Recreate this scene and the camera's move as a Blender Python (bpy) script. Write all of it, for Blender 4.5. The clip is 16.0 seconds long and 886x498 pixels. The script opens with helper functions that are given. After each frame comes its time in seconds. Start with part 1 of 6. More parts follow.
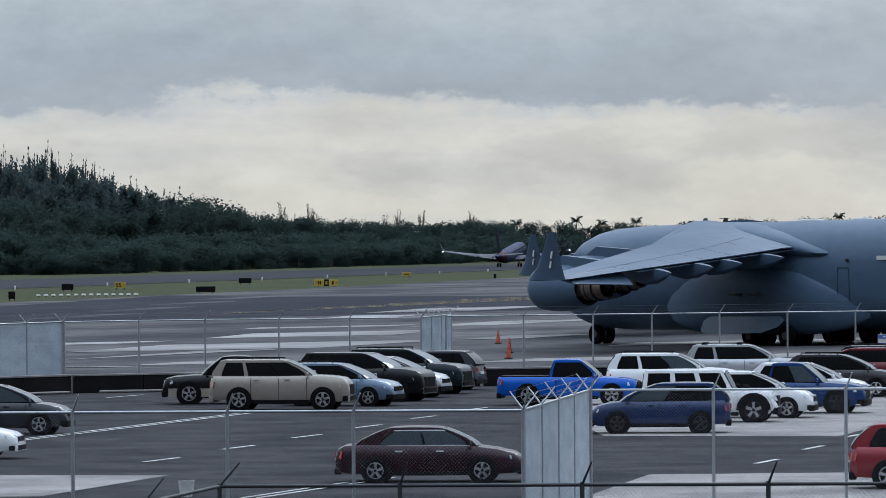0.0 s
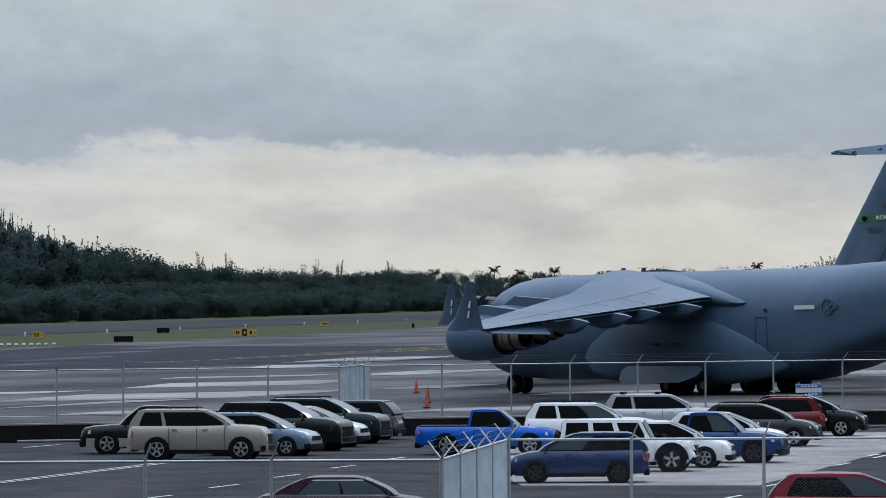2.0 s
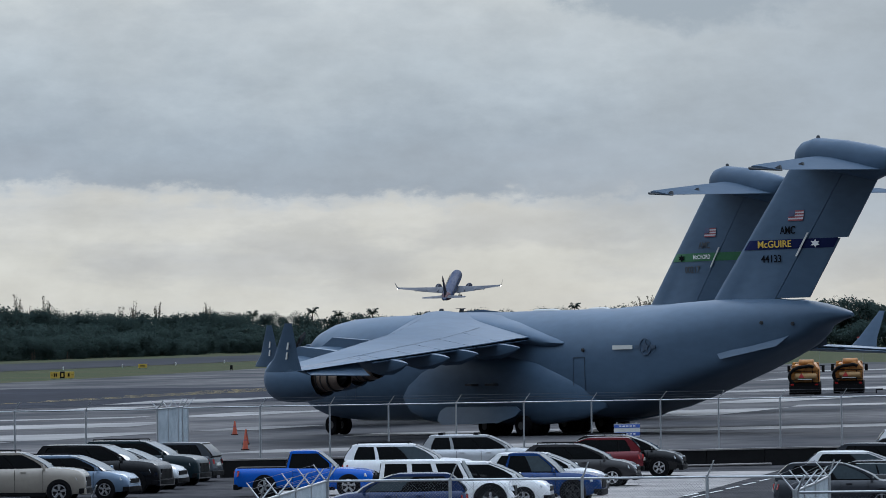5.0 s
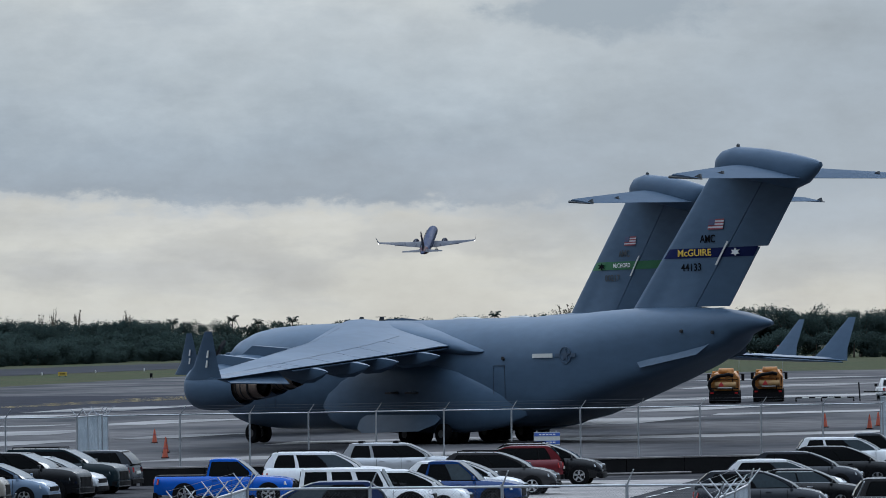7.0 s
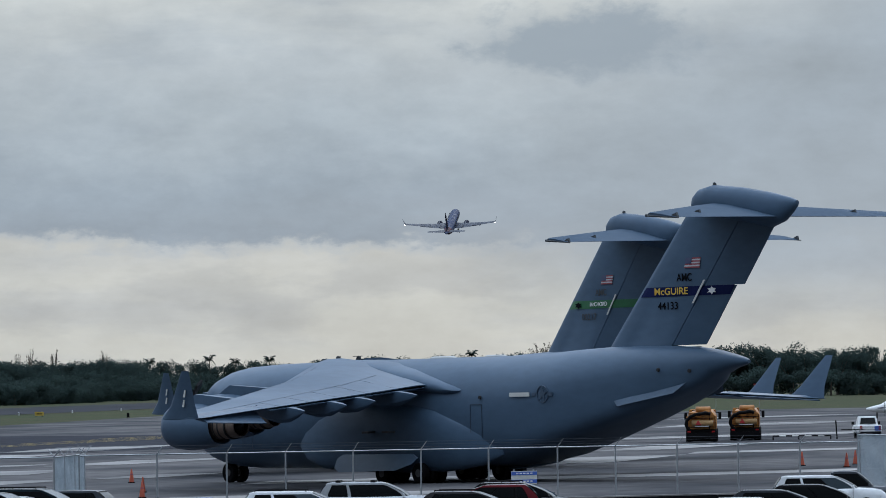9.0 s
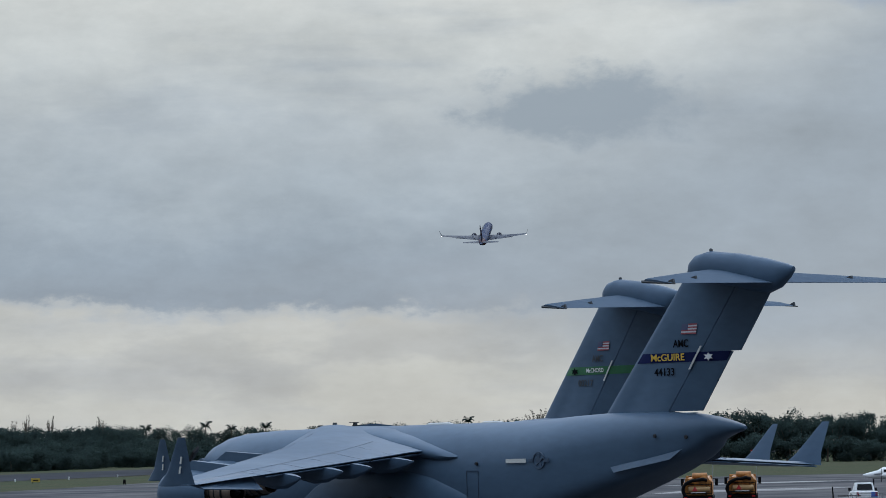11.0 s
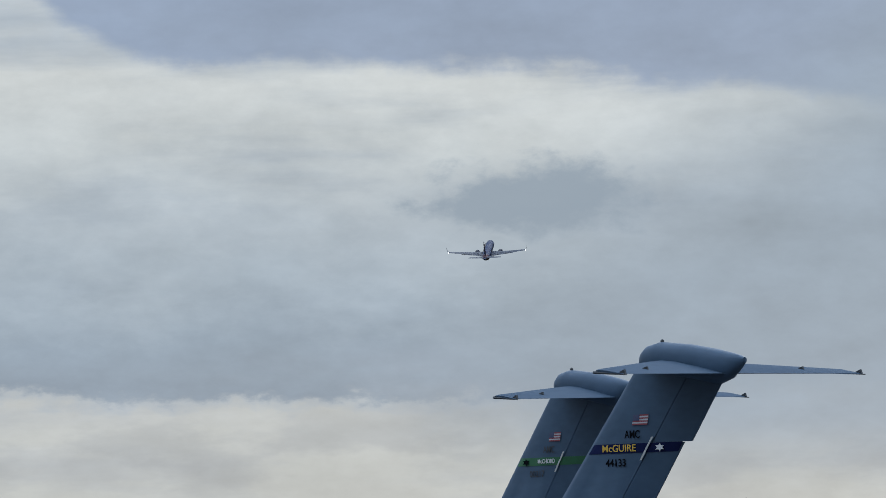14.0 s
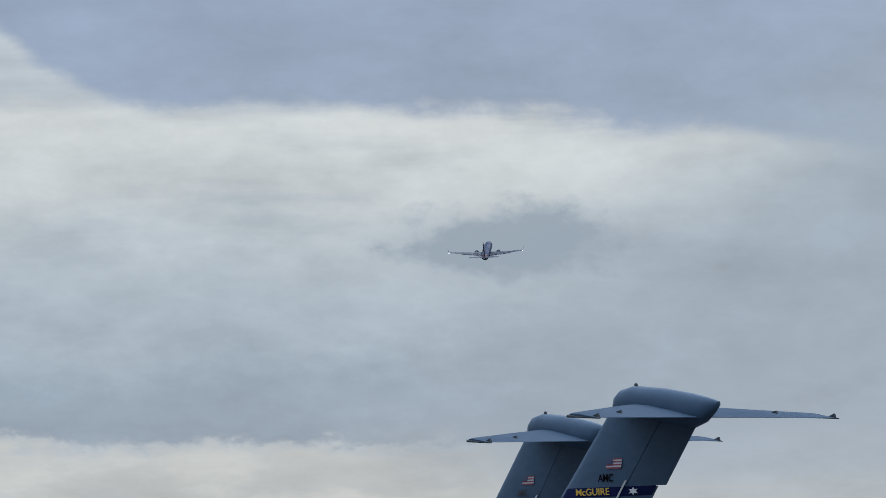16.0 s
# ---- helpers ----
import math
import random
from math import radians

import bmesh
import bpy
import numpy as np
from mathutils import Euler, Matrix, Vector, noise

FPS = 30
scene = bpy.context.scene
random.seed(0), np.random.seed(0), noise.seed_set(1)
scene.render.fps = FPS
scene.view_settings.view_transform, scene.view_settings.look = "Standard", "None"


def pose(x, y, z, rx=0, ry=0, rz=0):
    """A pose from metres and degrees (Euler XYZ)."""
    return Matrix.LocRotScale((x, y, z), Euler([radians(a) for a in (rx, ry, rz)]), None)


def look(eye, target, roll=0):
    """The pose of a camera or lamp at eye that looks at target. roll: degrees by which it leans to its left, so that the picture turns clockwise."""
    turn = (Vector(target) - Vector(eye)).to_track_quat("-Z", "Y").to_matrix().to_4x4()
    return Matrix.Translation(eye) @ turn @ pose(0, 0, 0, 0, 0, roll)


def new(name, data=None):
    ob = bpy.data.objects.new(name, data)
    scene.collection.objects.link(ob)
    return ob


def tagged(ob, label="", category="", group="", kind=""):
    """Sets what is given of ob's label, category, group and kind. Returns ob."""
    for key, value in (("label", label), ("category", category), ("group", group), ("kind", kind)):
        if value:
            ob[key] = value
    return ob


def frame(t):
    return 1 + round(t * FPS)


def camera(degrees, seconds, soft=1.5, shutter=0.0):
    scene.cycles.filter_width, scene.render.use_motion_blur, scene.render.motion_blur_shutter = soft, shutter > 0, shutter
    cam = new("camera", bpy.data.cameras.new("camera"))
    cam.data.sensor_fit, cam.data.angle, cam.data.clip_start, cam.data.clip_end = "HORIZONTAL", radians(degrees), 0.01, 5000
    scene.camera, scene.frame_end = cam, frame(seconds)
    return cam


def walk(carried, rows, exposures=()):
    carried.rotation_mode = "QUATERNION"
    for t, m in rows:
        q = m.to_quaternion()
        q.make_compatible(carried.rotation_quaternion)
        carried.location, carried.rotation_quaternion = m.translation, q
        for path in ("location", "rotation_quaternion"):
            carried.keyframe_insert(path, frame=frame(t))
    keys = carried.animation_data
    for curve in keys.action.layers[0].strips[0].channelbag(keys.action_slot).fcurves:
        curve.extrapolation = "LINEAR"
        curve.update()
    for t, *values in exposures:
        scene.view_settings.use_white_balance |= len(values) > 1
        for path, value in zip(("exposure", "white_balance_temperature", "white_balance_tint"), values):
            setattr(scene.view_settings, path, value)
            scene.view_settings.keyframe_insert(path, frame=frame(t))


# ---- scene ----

# ======== camera: a long zoom held by a person standing still, panning and tilting ========
EYE = (0.0, 0.0, 6.37)
PAN = [  # seconds, heading to the right, tilt up, lean (degrees)
    (0.0, -3.6820, -0.0927, 0.397), (0.5, -3.4274, 0.2388, 0.588), (1.0, -3.2030, 0.3410, 0.473),
    (1.5, -2.9757, 0.3391, 0.472), (2.0, -2.8538, 0.4041, 0.394), (2.5, -2.5070, 0.5170, 0.653),
    (3.0, -2.1318, 0.4727, 0.543), (3.5, -1.7620, 0.4768, 0.585), (4.0, -1.4048, 0.5987, 0.544),
    (4.5, -1.2174, 0.7508, 0.552), (4.7, -1.1425, 0.7870, 0.600), (6.8, -0.2496, 0.8377, 0.569),
    (7.0, -0.2042, 0.8793, 0.596), (7.5, -0.0722, 0.9584, 0.680), (8.0, 0.0000, 1.0524, 0.655),
    (8.5, 0.0351, 1.1011, 0.654), (9.0, 0.0292, 1.2721, 0.723), (9.2, 0.0165, 1.3615, 0.740),
    (11.5, 0.1195, 2.1094, 0.743), (12.0, 0.2668, 2.2847, 0.705), (12.5, 0.3478, 2.3874, 0.659),
    (13.0, 0.4202, 2.5467, 0.703), (13.5, 0.4602, 2.7492, 0.708), (14.0, 0.5572, 2.8544, 0.735),
    (14.5, 0.6785, 2.9734, 0.706), (15.0, 0.7763, 3.0524, 0.723), (15.5, 0.8474, 3.1734, 0.719),
    (16.0, 0.8275, 3.2887, 0.600)]
cam = camera(8.95, 16.0, soft=0.8)
walk(cam, [(t, pose(*EYE, 90 + tilt, lean, -turn)) for t, turn, tilt, lean in PAN],
     exposures=((0.0, 0.10, 6280, 10), (4.5, 0.06, 6180, 9.5), (8.0, 0.0, 6150, 9), (12.0, -0.15, 6060, 9), (16.0, -0.08, 5980, 9)))

# ======== sky and light ========
scene.view_settings.exposure = 0.0
world = bpy.data.worlds.new("overcast_sky")
scene.world = world
world.use_nodes = True
W = world.node_tree


def build_sky():
    nt = W
    nt.nodes.clear()
    N, L = nt.nodes.new, nt.links.new

    def val(socket, v):
        if isinstance(v, (int, float)):
            socket.default_value = v
        else:
            L(v, socket)

    def math_(op, a, b=0.0, c=0.0):
        n = N("ShaderNodeMath")
        n.operation = op
        for i, v in enumerate((a, b, c)):
            val(n.inputs[i], v)
        return n.outputs[0]

    def step(x, lo, hi):
        n = N("ShaderNodeMapRange")
        n.interpolation_type = "SMOOTHSTEP"
        val(n.inputs["Value"], x)
        n.inputs["From Min"].default_value, n.inputs["From Max"].default_value = lo, hi
        return n.outputs["Result"]

    def noise_(sx, sy, scale, detail, rough=0.5, off=0.0):
        v = N("ShaderNodeCombineXYZ")
        L(math_("MULTIPLY_ADD", az, sx, off), v.inputs[0])
        L(math_("MULTIPLY", el, sy), v.inputs[1])
        v.inputs[2].default_value = off
        n = N("ShaderNodeTexNoise")
        n.inputs["Scale"].default_value = scale
        n.inputs["Detail"].default_value = detail
        n.inputs["Roughness"].default_value = rough
        L(v.outputs[0], n.inputs["Vector"])
        return math_("SUBTRACT", n.outputs["Fac"], 0.5)

    def mix(f, a, b):
        n = N("ShaderNodeMix")
        n.data_type = "RGBA"
        val(n.inputs["Factor"], f)
        for s, v in ((n.inputs["A"], a), (n.inputs["B"], b)):
            if isinstance(v, tuple):
                s.default_value = (*v, 1)
            else:
                L(v, s)
        return n.outputs["Result"]

    co = N("ShaderNodeTexCoord")
    xyz = N("ShaderNodeSeparateXYZ")
    L(co.outputs["Generated"], xyz.inputs[0])
    az = math_("MULTIPLY", math_("ARCTAN2", xyz.outputs[0], xyz.outputs[1]), 57.29578)
    el = math_("MULTIPLY", math_("ARCSINE", xyz.outputs[2]), 57.29578)
    big = noise_(0.28, 0.55, 1.0, 3, 0.5, 3.1)
    fine = noise_(0.8, 1.7, 1.5, 6, 0.6, 7.7)
    streak = noise_(0.22, 1.5, 1.2, 5, 0.55, 1.3)
    curl = noise_(1.5, 2.3, 1.5, 8, 0.62, 31.2)
    bent = math_("ADD", math_("MULTIPLY_ADD", curl, 0.42, el), math_("ADD", math_("MULTIPLY", big, 0.9), math_("MULTIPLY", fine, 0.65)))
    ramp = N("ShaderNodeValToRGB")
    L(math_("DIVIDE", bent, 10.0), ramp.inputs[0])
    stops = [(0.0, (0.55, 0.55, 0.51)), (0.06, (0.565, 0.57, 0.53)), (0.128, (0.58, 0.585, 0.555)),
             (0.141, (0.475, 0.51, 0.53)), (0.150, (0.285, 0.345, 0.41)), (0.190, (0.305, 0.37, 0.435)),
             (0.245, (0.385, 0.445, 0.495)), (0.31, (0.45, 0.497, 0.53)), (0.40, (0.575, 0.595, 0.58)), (0.475, (0.66, 0.665, 0.63)),
             (0.60, (0.45, 0.50, 0.55)), (1.0, (0.50, 0.55, 0.60))]
    cr = ramp.color_ramp
    while len(cr.elements) < len(stops):
        cr.elements.new(0.5)
    for e, (p, c) in zip(cr.elements, stops):
        e.position, e.color = p, (*c, 1)
    sky = ramp.outputs["Color"]
    # soft mottling in the layers
    grey = mix(math_("MULTIPLY", step(streak, -0.02, 0.28), 0.55), sky, (0.31, 0.365, 0.43))
    sky = mix(step(el, 0.6, 2.0), mix(math_("MULTIPLY", step(streak, -0.1, 0.2), 0.62), sky, (0.43, 0.455, 0.475)), grey)
    bank = noise_(0.5, 1.6, 1.1, 6, 0.55, 21.6)
    low = math_("MULTIPLY", step(bank, -0.02, 0.14), math_("MULTIPLY", step(el, 0.15, 0.5), step(math_("MULTIPLY", el, -1.0), -1.45, -0.95)))
    sky = mix(math_("MULTIPLY", low, 0.5), sky, (0.40, 0.42, 0.43))
    # the high dark deck, whose edge dips to the right
    east = math_("MAXIMUM", math_("ADD", az, 0.5), 0.0)
    west = math_("MAXIMUM", math_("SUBTRACT", -1.7, az), 0.0)
    bow = math_("SUBTRACT", math_("MULTIPLY", math_("MULTIPLY", east, east), 0.018), math_("MULTIPLY", math_("MULTIPLY", west, west), 0.22))
    high = math_("ADD", math_("ADD", math_("ADD", el, bow), math_("MULTIPLY", big, 0.5)), math_("ADD", math_("MULTIPLY", streak, 0.35), math_("MULTIPLY_ADD", curl, 0.3, math_("MULTIPLY", fine, 0.18))))
    sky = mix(math_("MULTIPLY", math_("MULTIPLY", step(high, 4.66, 4.92), step(math_("MULTIPLY", el, -1.0), -12.0, -6.5)), 0.95), sky, (0.285, 0.345, 0.45))
    # greyer to the right
    sky = mix(math_("MULTIPLY", math_("MULTIPLY", step(math_("SUBTRACT", math_("ADD", az, math_("MULTIPLY", big, 3.0)), math_("MULTIPLY", math_("MAXIMUM", math_("SUBTRACT", el, 2.2), 0.0), 1.25)), -0.3, 3.1), step(el, 0.25, 1.2)), 0.92), sky, (0.315, 0.375, 0.435))
    # billows: lighter and darker rags all over the deck
    rag = math_("ADD", math_("MULTIPLY", noise_(0.42, 0.85, 1.3, 7, 0.6, 12.4), 0.8), math_("MULTIPLY_ADD", curl, 0.22, math_("MULTIPLY", fine, 0.35)))
    lum = N("ShaderNodeVectorMath")
    lum.operation = "SCALE"
    L(sky, lum.inputs[0])
    L(math_("ADD", math_("MULTIPLY", rag, 0.60), 1.0), lum.inputs["Scale"])
    sky = lum.outputs[0]
    # one small dark cloud
    dx = math_("DIVIDE", math_("SUBTRACT", az, 1.45), 1.15)
    dy = math_("DIVIDE", math_("SUBTRACT", el, 3.33), 0.36)
    rad = math_("SQRT", math_("ADD", math_("MULTIPLY", dx, dx), math_("MULTIPLY", dy, dy)))
    puff = step(math_("ADD", math_("MULTIPLY", rad, -1.0), math_("ADD", math_("MULTIPLY_ADD", curl, 1.9, math_("MULTIPLY", fine, 1.3)), math_("MULTIPLY", big, 0.6))), -1.3, -0.45)
    sky = mix(math_("MULTIPLY", puff, 0.88), sky, (0.275, 0.335, 0.395))
    # the overcast overhead is brighter than the layers low down
    sky = mix(step(el, 7.0, 38.0), sky, (1.52, 1.76, 2.08))
    # the cloud cover glows towards the hidden sun and dims away from it
    away = N("ShaderNodeVectorMath")
    away.operation = "SCALE"
    L(sky, away.inputs[0])
    front = math_("MAXIMUM", step(xyz.outputs[1], -0.9, 0.8), math_("MULTIPLY", step(el, 14.0, 58.0), 0.95))
    L(math_("MULTIPLY_ADD", front, 0.83, 0.19), away.inputs["Scale"])
    sky = away.outputs[0]
    sun = N("ShaderNodeTexSky")
    sun.sky_type = "NISHITA"
    sun.sun_disc = False
    sun.sun_elevation, sun.sun_rotation = radians(24), radians(15)
    bg1, bg2, add, out = N("ShaderNodeBackground"), N("ShaderNodeBackground"), N("ShaderNodeAddShader"), N("ShaderNodeOutputWorld")
    L(sky, bg1.inputs[0])
    bg1.inputs[1].default_value = 0.97
    L(sun.outputs[0], bg2.inputs[0])
    bg2.inputs[1].default_value = 0.003
    L(bg1.outputs[0], add.inputs[0])
    L(bg2.outputs[0], add.inputs[1])
    L(add.outputs[0], out.inputs[0])


build_sky()
lamp = bpy.data.lights.new("veiled_sun", "SUN")
lamp.energy, lamp.angle, lamp.color = 0.5, radians(25), (1.0, 0.95, 0.87)
new("veiled_sun", lamp).matrix_world = look((0, 0, 100), (-40, -120, 0))

# ======== materials ========


def mat(name, color, rough=0.6, metal=0.0, vary=0.12, scale=1.0, bump=0.0, second=None, stretch=(1, 1, 1), grain=8.0, rvary=0.1, by="Object", coat=0.0, spec=0.5, island=0.0):
    """Principled material with broad stains (second colour) and a finer grain."""
    m = bpy.data.materials.new(name)
    m.use_nodes = True
    nt = m.node_tree
    N, L = nt.nodes.new, nt.links.new
    b = nt.nodes["Principled BSDF"]
    b.inputs["Metallic"].default_value = metal
    b.inputs["Roughness"].default_value = rough
    b.inputs["Coat Weight"].default_value = coat
    b.inputs["Specular IOR Level"].default_value = spec
    co, mp = N("ShaderNodeTexCoord"), N("ShaderNodeMapping")
    L(co.outputs[by], mp.inputs[0])
    mp.inputs["Scale"].default_value = stretch
    n1, n2 = N("ShaderNodeTexNoise"), N("ShaderNodeTexNoise")
    for n, s, d in ((n1, scale, 4), (n2, scale * grain, 6)):
        n.inputs["Scale"].default_value, n.inputs["Detail"].default_value = s, d
        L(mp.outputs[0], n.inputs["Vector"])
    r = N("ShaderNodeMapRange")
    L(n1.outputs["Fac"], r.inputs[0])
    r.inputs[1].default_value, r.inputs[2].default_value = 0.36, 0.64
    mx = N("ShaderNodeMix")
    mx.data_type = "RGBA"
    L(r.outputs[0], mx.inputs["Factor"])
    c2 = second or tuple(max(0, c * (1 - vary)) for c in color)
    mx.inputs["A"].default_value, mx.inputs["B"].default_value = (*color, 1), (*c2, 1)
    hs = N("ShaderNodeHueSaturation")
    L(mx.outputs["Result"], hs.inputs["Color"])
    m2 = N("ShaderNodeMapRange")
    L(n2.outputs["Fac"], m2.inputs[0])
    m2.inputs[1].default_value, m2.inputs[2].default_value = 0.3, 0.7
    m2.inputs[3].default_value, m2.inputs[4].default_value = 1 - vary, 1 + vary
    v = m2.outputs[0]
    if island:
        g, mr, mul = N("ShaderNodeNewGeometry"), N("ShaderNodeMapRange"), N("ShaderNodeMath")
        L(g.outputs["Random Per Island"], mr.inputs[0])
        mr.inputs[3].default_value, mr.inputs[4].default_value = 1 - island, 1 + island
        mul.operation = "MULTIPLY"
        L(v, mul.inputs[0])
        L(mr.outputs[0], mul.inputs[1])
        v = mul.outputs[0]
    L(v, hs.inputs["Value"])
    L(hs.outputs[0], b.inputs["Base Color"])
    if rvary:
        rr = N("ShaderNodeMapRange")
        L(n1.outputs["Fac"], rr.inputs[0])
        rr.inputs[1].default_value, rr.inputs[2].default_value = 0.3, 0.7
        rr.inputs[3].default_value, rr.inputs[4].default_value = max(0.02, rough - rvary), min(1, rough + rvary)
        L(rr.outputs[0], b.inputs["Roughness"])
    if bump:
        bp = N("ShaderNodeBump")
        bp.inputs["Strength"].default_value, bp.inputs["Distance"].default_value = 0.6, bump
        L(n2.outputs["Fac"], bp.inputs["Height"])
        L(bp.outputs[0], b.inputs["Normal"])
    return m


def glow(name, color, power):
    m = mat(name, color, 0.3, rvary=0)
    b = m.node_tree.nodes["Principled BSDF"]
    b.inputs["Emission Color"].default_value = (*color, 1)
    b.inputs["Emission Strength"].default_value = power
    return m


M = dict(
    grass=mat("grass", (0.034, 0.046, 0.018), 0.95, spec=0.05, vary=0.4, scale=0.04, second=(0.056, 0.055, 0.030), grain=30, by="Object"),
    runway=mat("runway_asphalt", (0.022, 0.024, 0.031), 0.92, spec=0.06, rvary=0.04, vary=0.15, scale=0.01, second=(0.036, 0.037, 0.044), stretch=(1, 0.3, 1)),
    apron=mat("apron_asphalt", (0.030, 0.032, 0.038), 0.9, spec=0.05, vary=0.22, scale=0.055, second=(0.115, 0.109, 0.110), stretch=(1.0, 0.55, 1), grain=9, rvary=0.08),
    newer=mat("newer_asphalt", (0.016, 0.018, 0.026), 0.9, spec=0.05, vary=0.22, scale=0.05, second=(0.030, 0.032, 0.042), stretch=(0.9, 0.4, 1), grain=10, rvary=0.06),
    concrete=mat("apron_concrete", (0.21, 0.198, 0.192), 0.6, vary=0.18, scale=0.07, second=(0.075, 0.073, 0.074), stretch=(0.8, 0.45, 1), grain=7, rvary=0.15),
    lot=mat("lot_asphalt", (0.022, 0.023, 0.027), 0.9, spec=0.03, rvary=0.05, vary=0.34, scale=0.45, second=(0.056, 0.054, 0.057), stretch=(0.6, 0.8, 1), grain=7, bump=0.004),
    pale=mat("worn_concrete", (0.30, 0.280, 0.268), 0.85, spec=0.08, vary=0.22, scale=0.3, second=(0.20, 0.189, 0.186), grain=8),
    line=mat("road_paint", (0.62, 0.62, 0.60), 0.7, vary=0.2, scale=1.5, second=(0.42, 0.42, 0.41)),
    yellow=mat("yellow_paint", (0.55, 0.38, 0.05), 0.6, scale=1.0),
    c17=mat("aircraft_grey", (0.066, 0.108, 0.165), 0.5, spec=0.22, vary=0.07, scale=0.16, second=(0.055, 0.092, 0.143), stretch=(1, 0.5, 1.3), grain=14, rvary=0.08),
    c17dark=mat("aircraft_dark_panel", (0.045, 0.05, 0.056), 0.55, vary=0.1, scale=0.5),
    c17light=mat("aircraft_light_panel", (0.076, 0.112, 0.160), 0.55, spec=0.22, vary=0.08, scale=0.4),
    tailgrey=mat("tailplane_grey", (0.060, 0.090, 0.132), 0.8, spec=0.06, vary=0.06, scale=0.3, rvary=0.03),
    c17seam=mat("panel_seam", (0.034, 0.052, 0.078), 0.6),
    wingseam=mat("wing_panel_seam", (0.048, 0.080, 0.124), 0.6),
    bronze=mat("hot_section_metal", (0.25, 0.195, 0.155), 0.42, 0.8, vary=0.2, scale=1.2, second=(0.16, 0.12, 0.10)),
    hole=mat("engine_interior", (0.012, 0.012, 0.013), 0.7),
    tyre=mat("tyre_rubber", (0.007, 0.007, 0.008), 0.9, spec=0.08, vary=0.2, scale=3),
    steel=mat("galvanised_steel", (0.42, 0.44, 0.46), 0.45, 0.75, vary=0.12, scale=2.0),
    strut=mat("strut_paint", (0.5, 0.5, 0.5), 0.4),
    white=mat("white_paint", (0.78, 0.78, 0.77), 0.4, vary=0.05, scale=1),
    crown=mat("crown_fairing_grey", (0.36, 0.37, 0.37), 0.5, vary=0.08, scale=2),
    offwhite=mat("marking_offwhite", (0.62, 0.62, 0.58), 0.6, vary=0.08, scale=2),
    markdark=mat("marking_dark_grey", (0.005, 0.006, 0.008), 0.8, spec=0.05, vary=0.1, scale=2),
    roundel=mat("low_visibility_grey", (0.044, 0.073, 0.115), 0.6, vary=0.1, scale=2),
    hub=mat("wheel_hub", (0.045, 0.045, 0.048), 0.5),
    navy=mat("navy_band", (0.008, 0.013, 0.062), 0.7, spec=0.08, vary=0.1, scale=1),
    gold=mat("gold_letters", (0.68, 0.44, 0.05), 0.5, vary=0.05, scale=2),
    green=mat("green_band", (0.02, 0.13, 0.045), 0.5, vary=0.1, scale=1),
    flagred=mat("faded_red", (0.30, 0.09, 0.10), 0.7, spec=0.1),
    flagwhite=mat("faded_white", (0.50, 0.50, 0.52), 0.6),
    red=mat("red_paint", (0.42, 0.03, 0.03), 0.45, vary=0.1, scale=1),
    flagblue=mat("flag_blue", (0.06, 0.07, 0.14), 0.5),
)

# ======== mesh helpers ========


def part(name, bm, material, parent=None, label="", smooth=35, bevel=0.0):
    if bevel:
        bmesh.ops.bevel(bm, geom=bm.edges[:], offset=bevel, segments=1, affect="EDGES", clamp_overlap=True)
    me = bpy.data.meshes.new(name)
    bmesh.ops.recalc_face_normals(bm, faces=bm.faces[:])
    bm.to_mesh(me)
    bm.free()
    if smooth:
        me.shade_smooth()
        me.set_sharp_from_angle(angle=radians(smooth))
    mats = material if isinstance(material, (list, tuple)) else [material]
    for m in mats:
        me.materials.append(m)
    ob = new(name, me)
    if parent:
        ob.parent = parent
    if label:
        ob["label"] = label
    return ob


def empty(name, m=None, **tags):
    e = new(name)
    e.empty_display_size = 0.3
    if m is not None:
        e.matrix_basis = m
    return tagged(e, **tags)


def loft(rings, cap=True, bm=None, closed=True):
    bm = bm or bmesh.new()
    vs = [[bm.verts.new(p) for p in r] for r in rings]
    n = len(rings[0])
    for a, b in zip(vs, vs[1:]):
        for i in range(n if closed else n - 1):
            j = (i + 1) % n
            bm.faces.new((a[i], a[j], b[j], b[i]))
    if cap and closed:
        for r in (vs[0], vs[-1]):
            bm.faces.new(r)
    return bm


def box(bm, x0, y0, z0, x1, y1, z1, m=None):
    pts = [Vector(p) for p in ((x0, y0, z0), (x1, y0, z0), (x1, y1, z0), (x0, y1, z0), (x0, y0, z1), (x1, y0, z1), (x1, y1, z1), (x0, y1, z1))]
    v = [bm.verts.new(m @ p if m else p) for p in pts]
    for f in ((0, 3, 2, 1), (4, 5, 6, 7), (0, 1, 5, 4), (1, 2, 6, 5), (2, 3, 7, 6), (3, 0, 4, 7)):
        bm.faces.new([v[i] for i in f])
    return bm


def tube(bm, a, b, r, n=8, r2=None, cap=True):
    a, b = Vector(a), Vector(b)
    d = (b - a).normalized()
    u = d.orthogonal().normalized()
    w = d.cross(u)
    ring = lambda c, q: [c + (u * math.cos(2 * math.pi * i / n) + w * math.sin(2 * math.pi * i / n)) * q for i in range(n)]
    return loft([ring(a, r), ring(b, r if r2 is None else r2)], cap, bm)


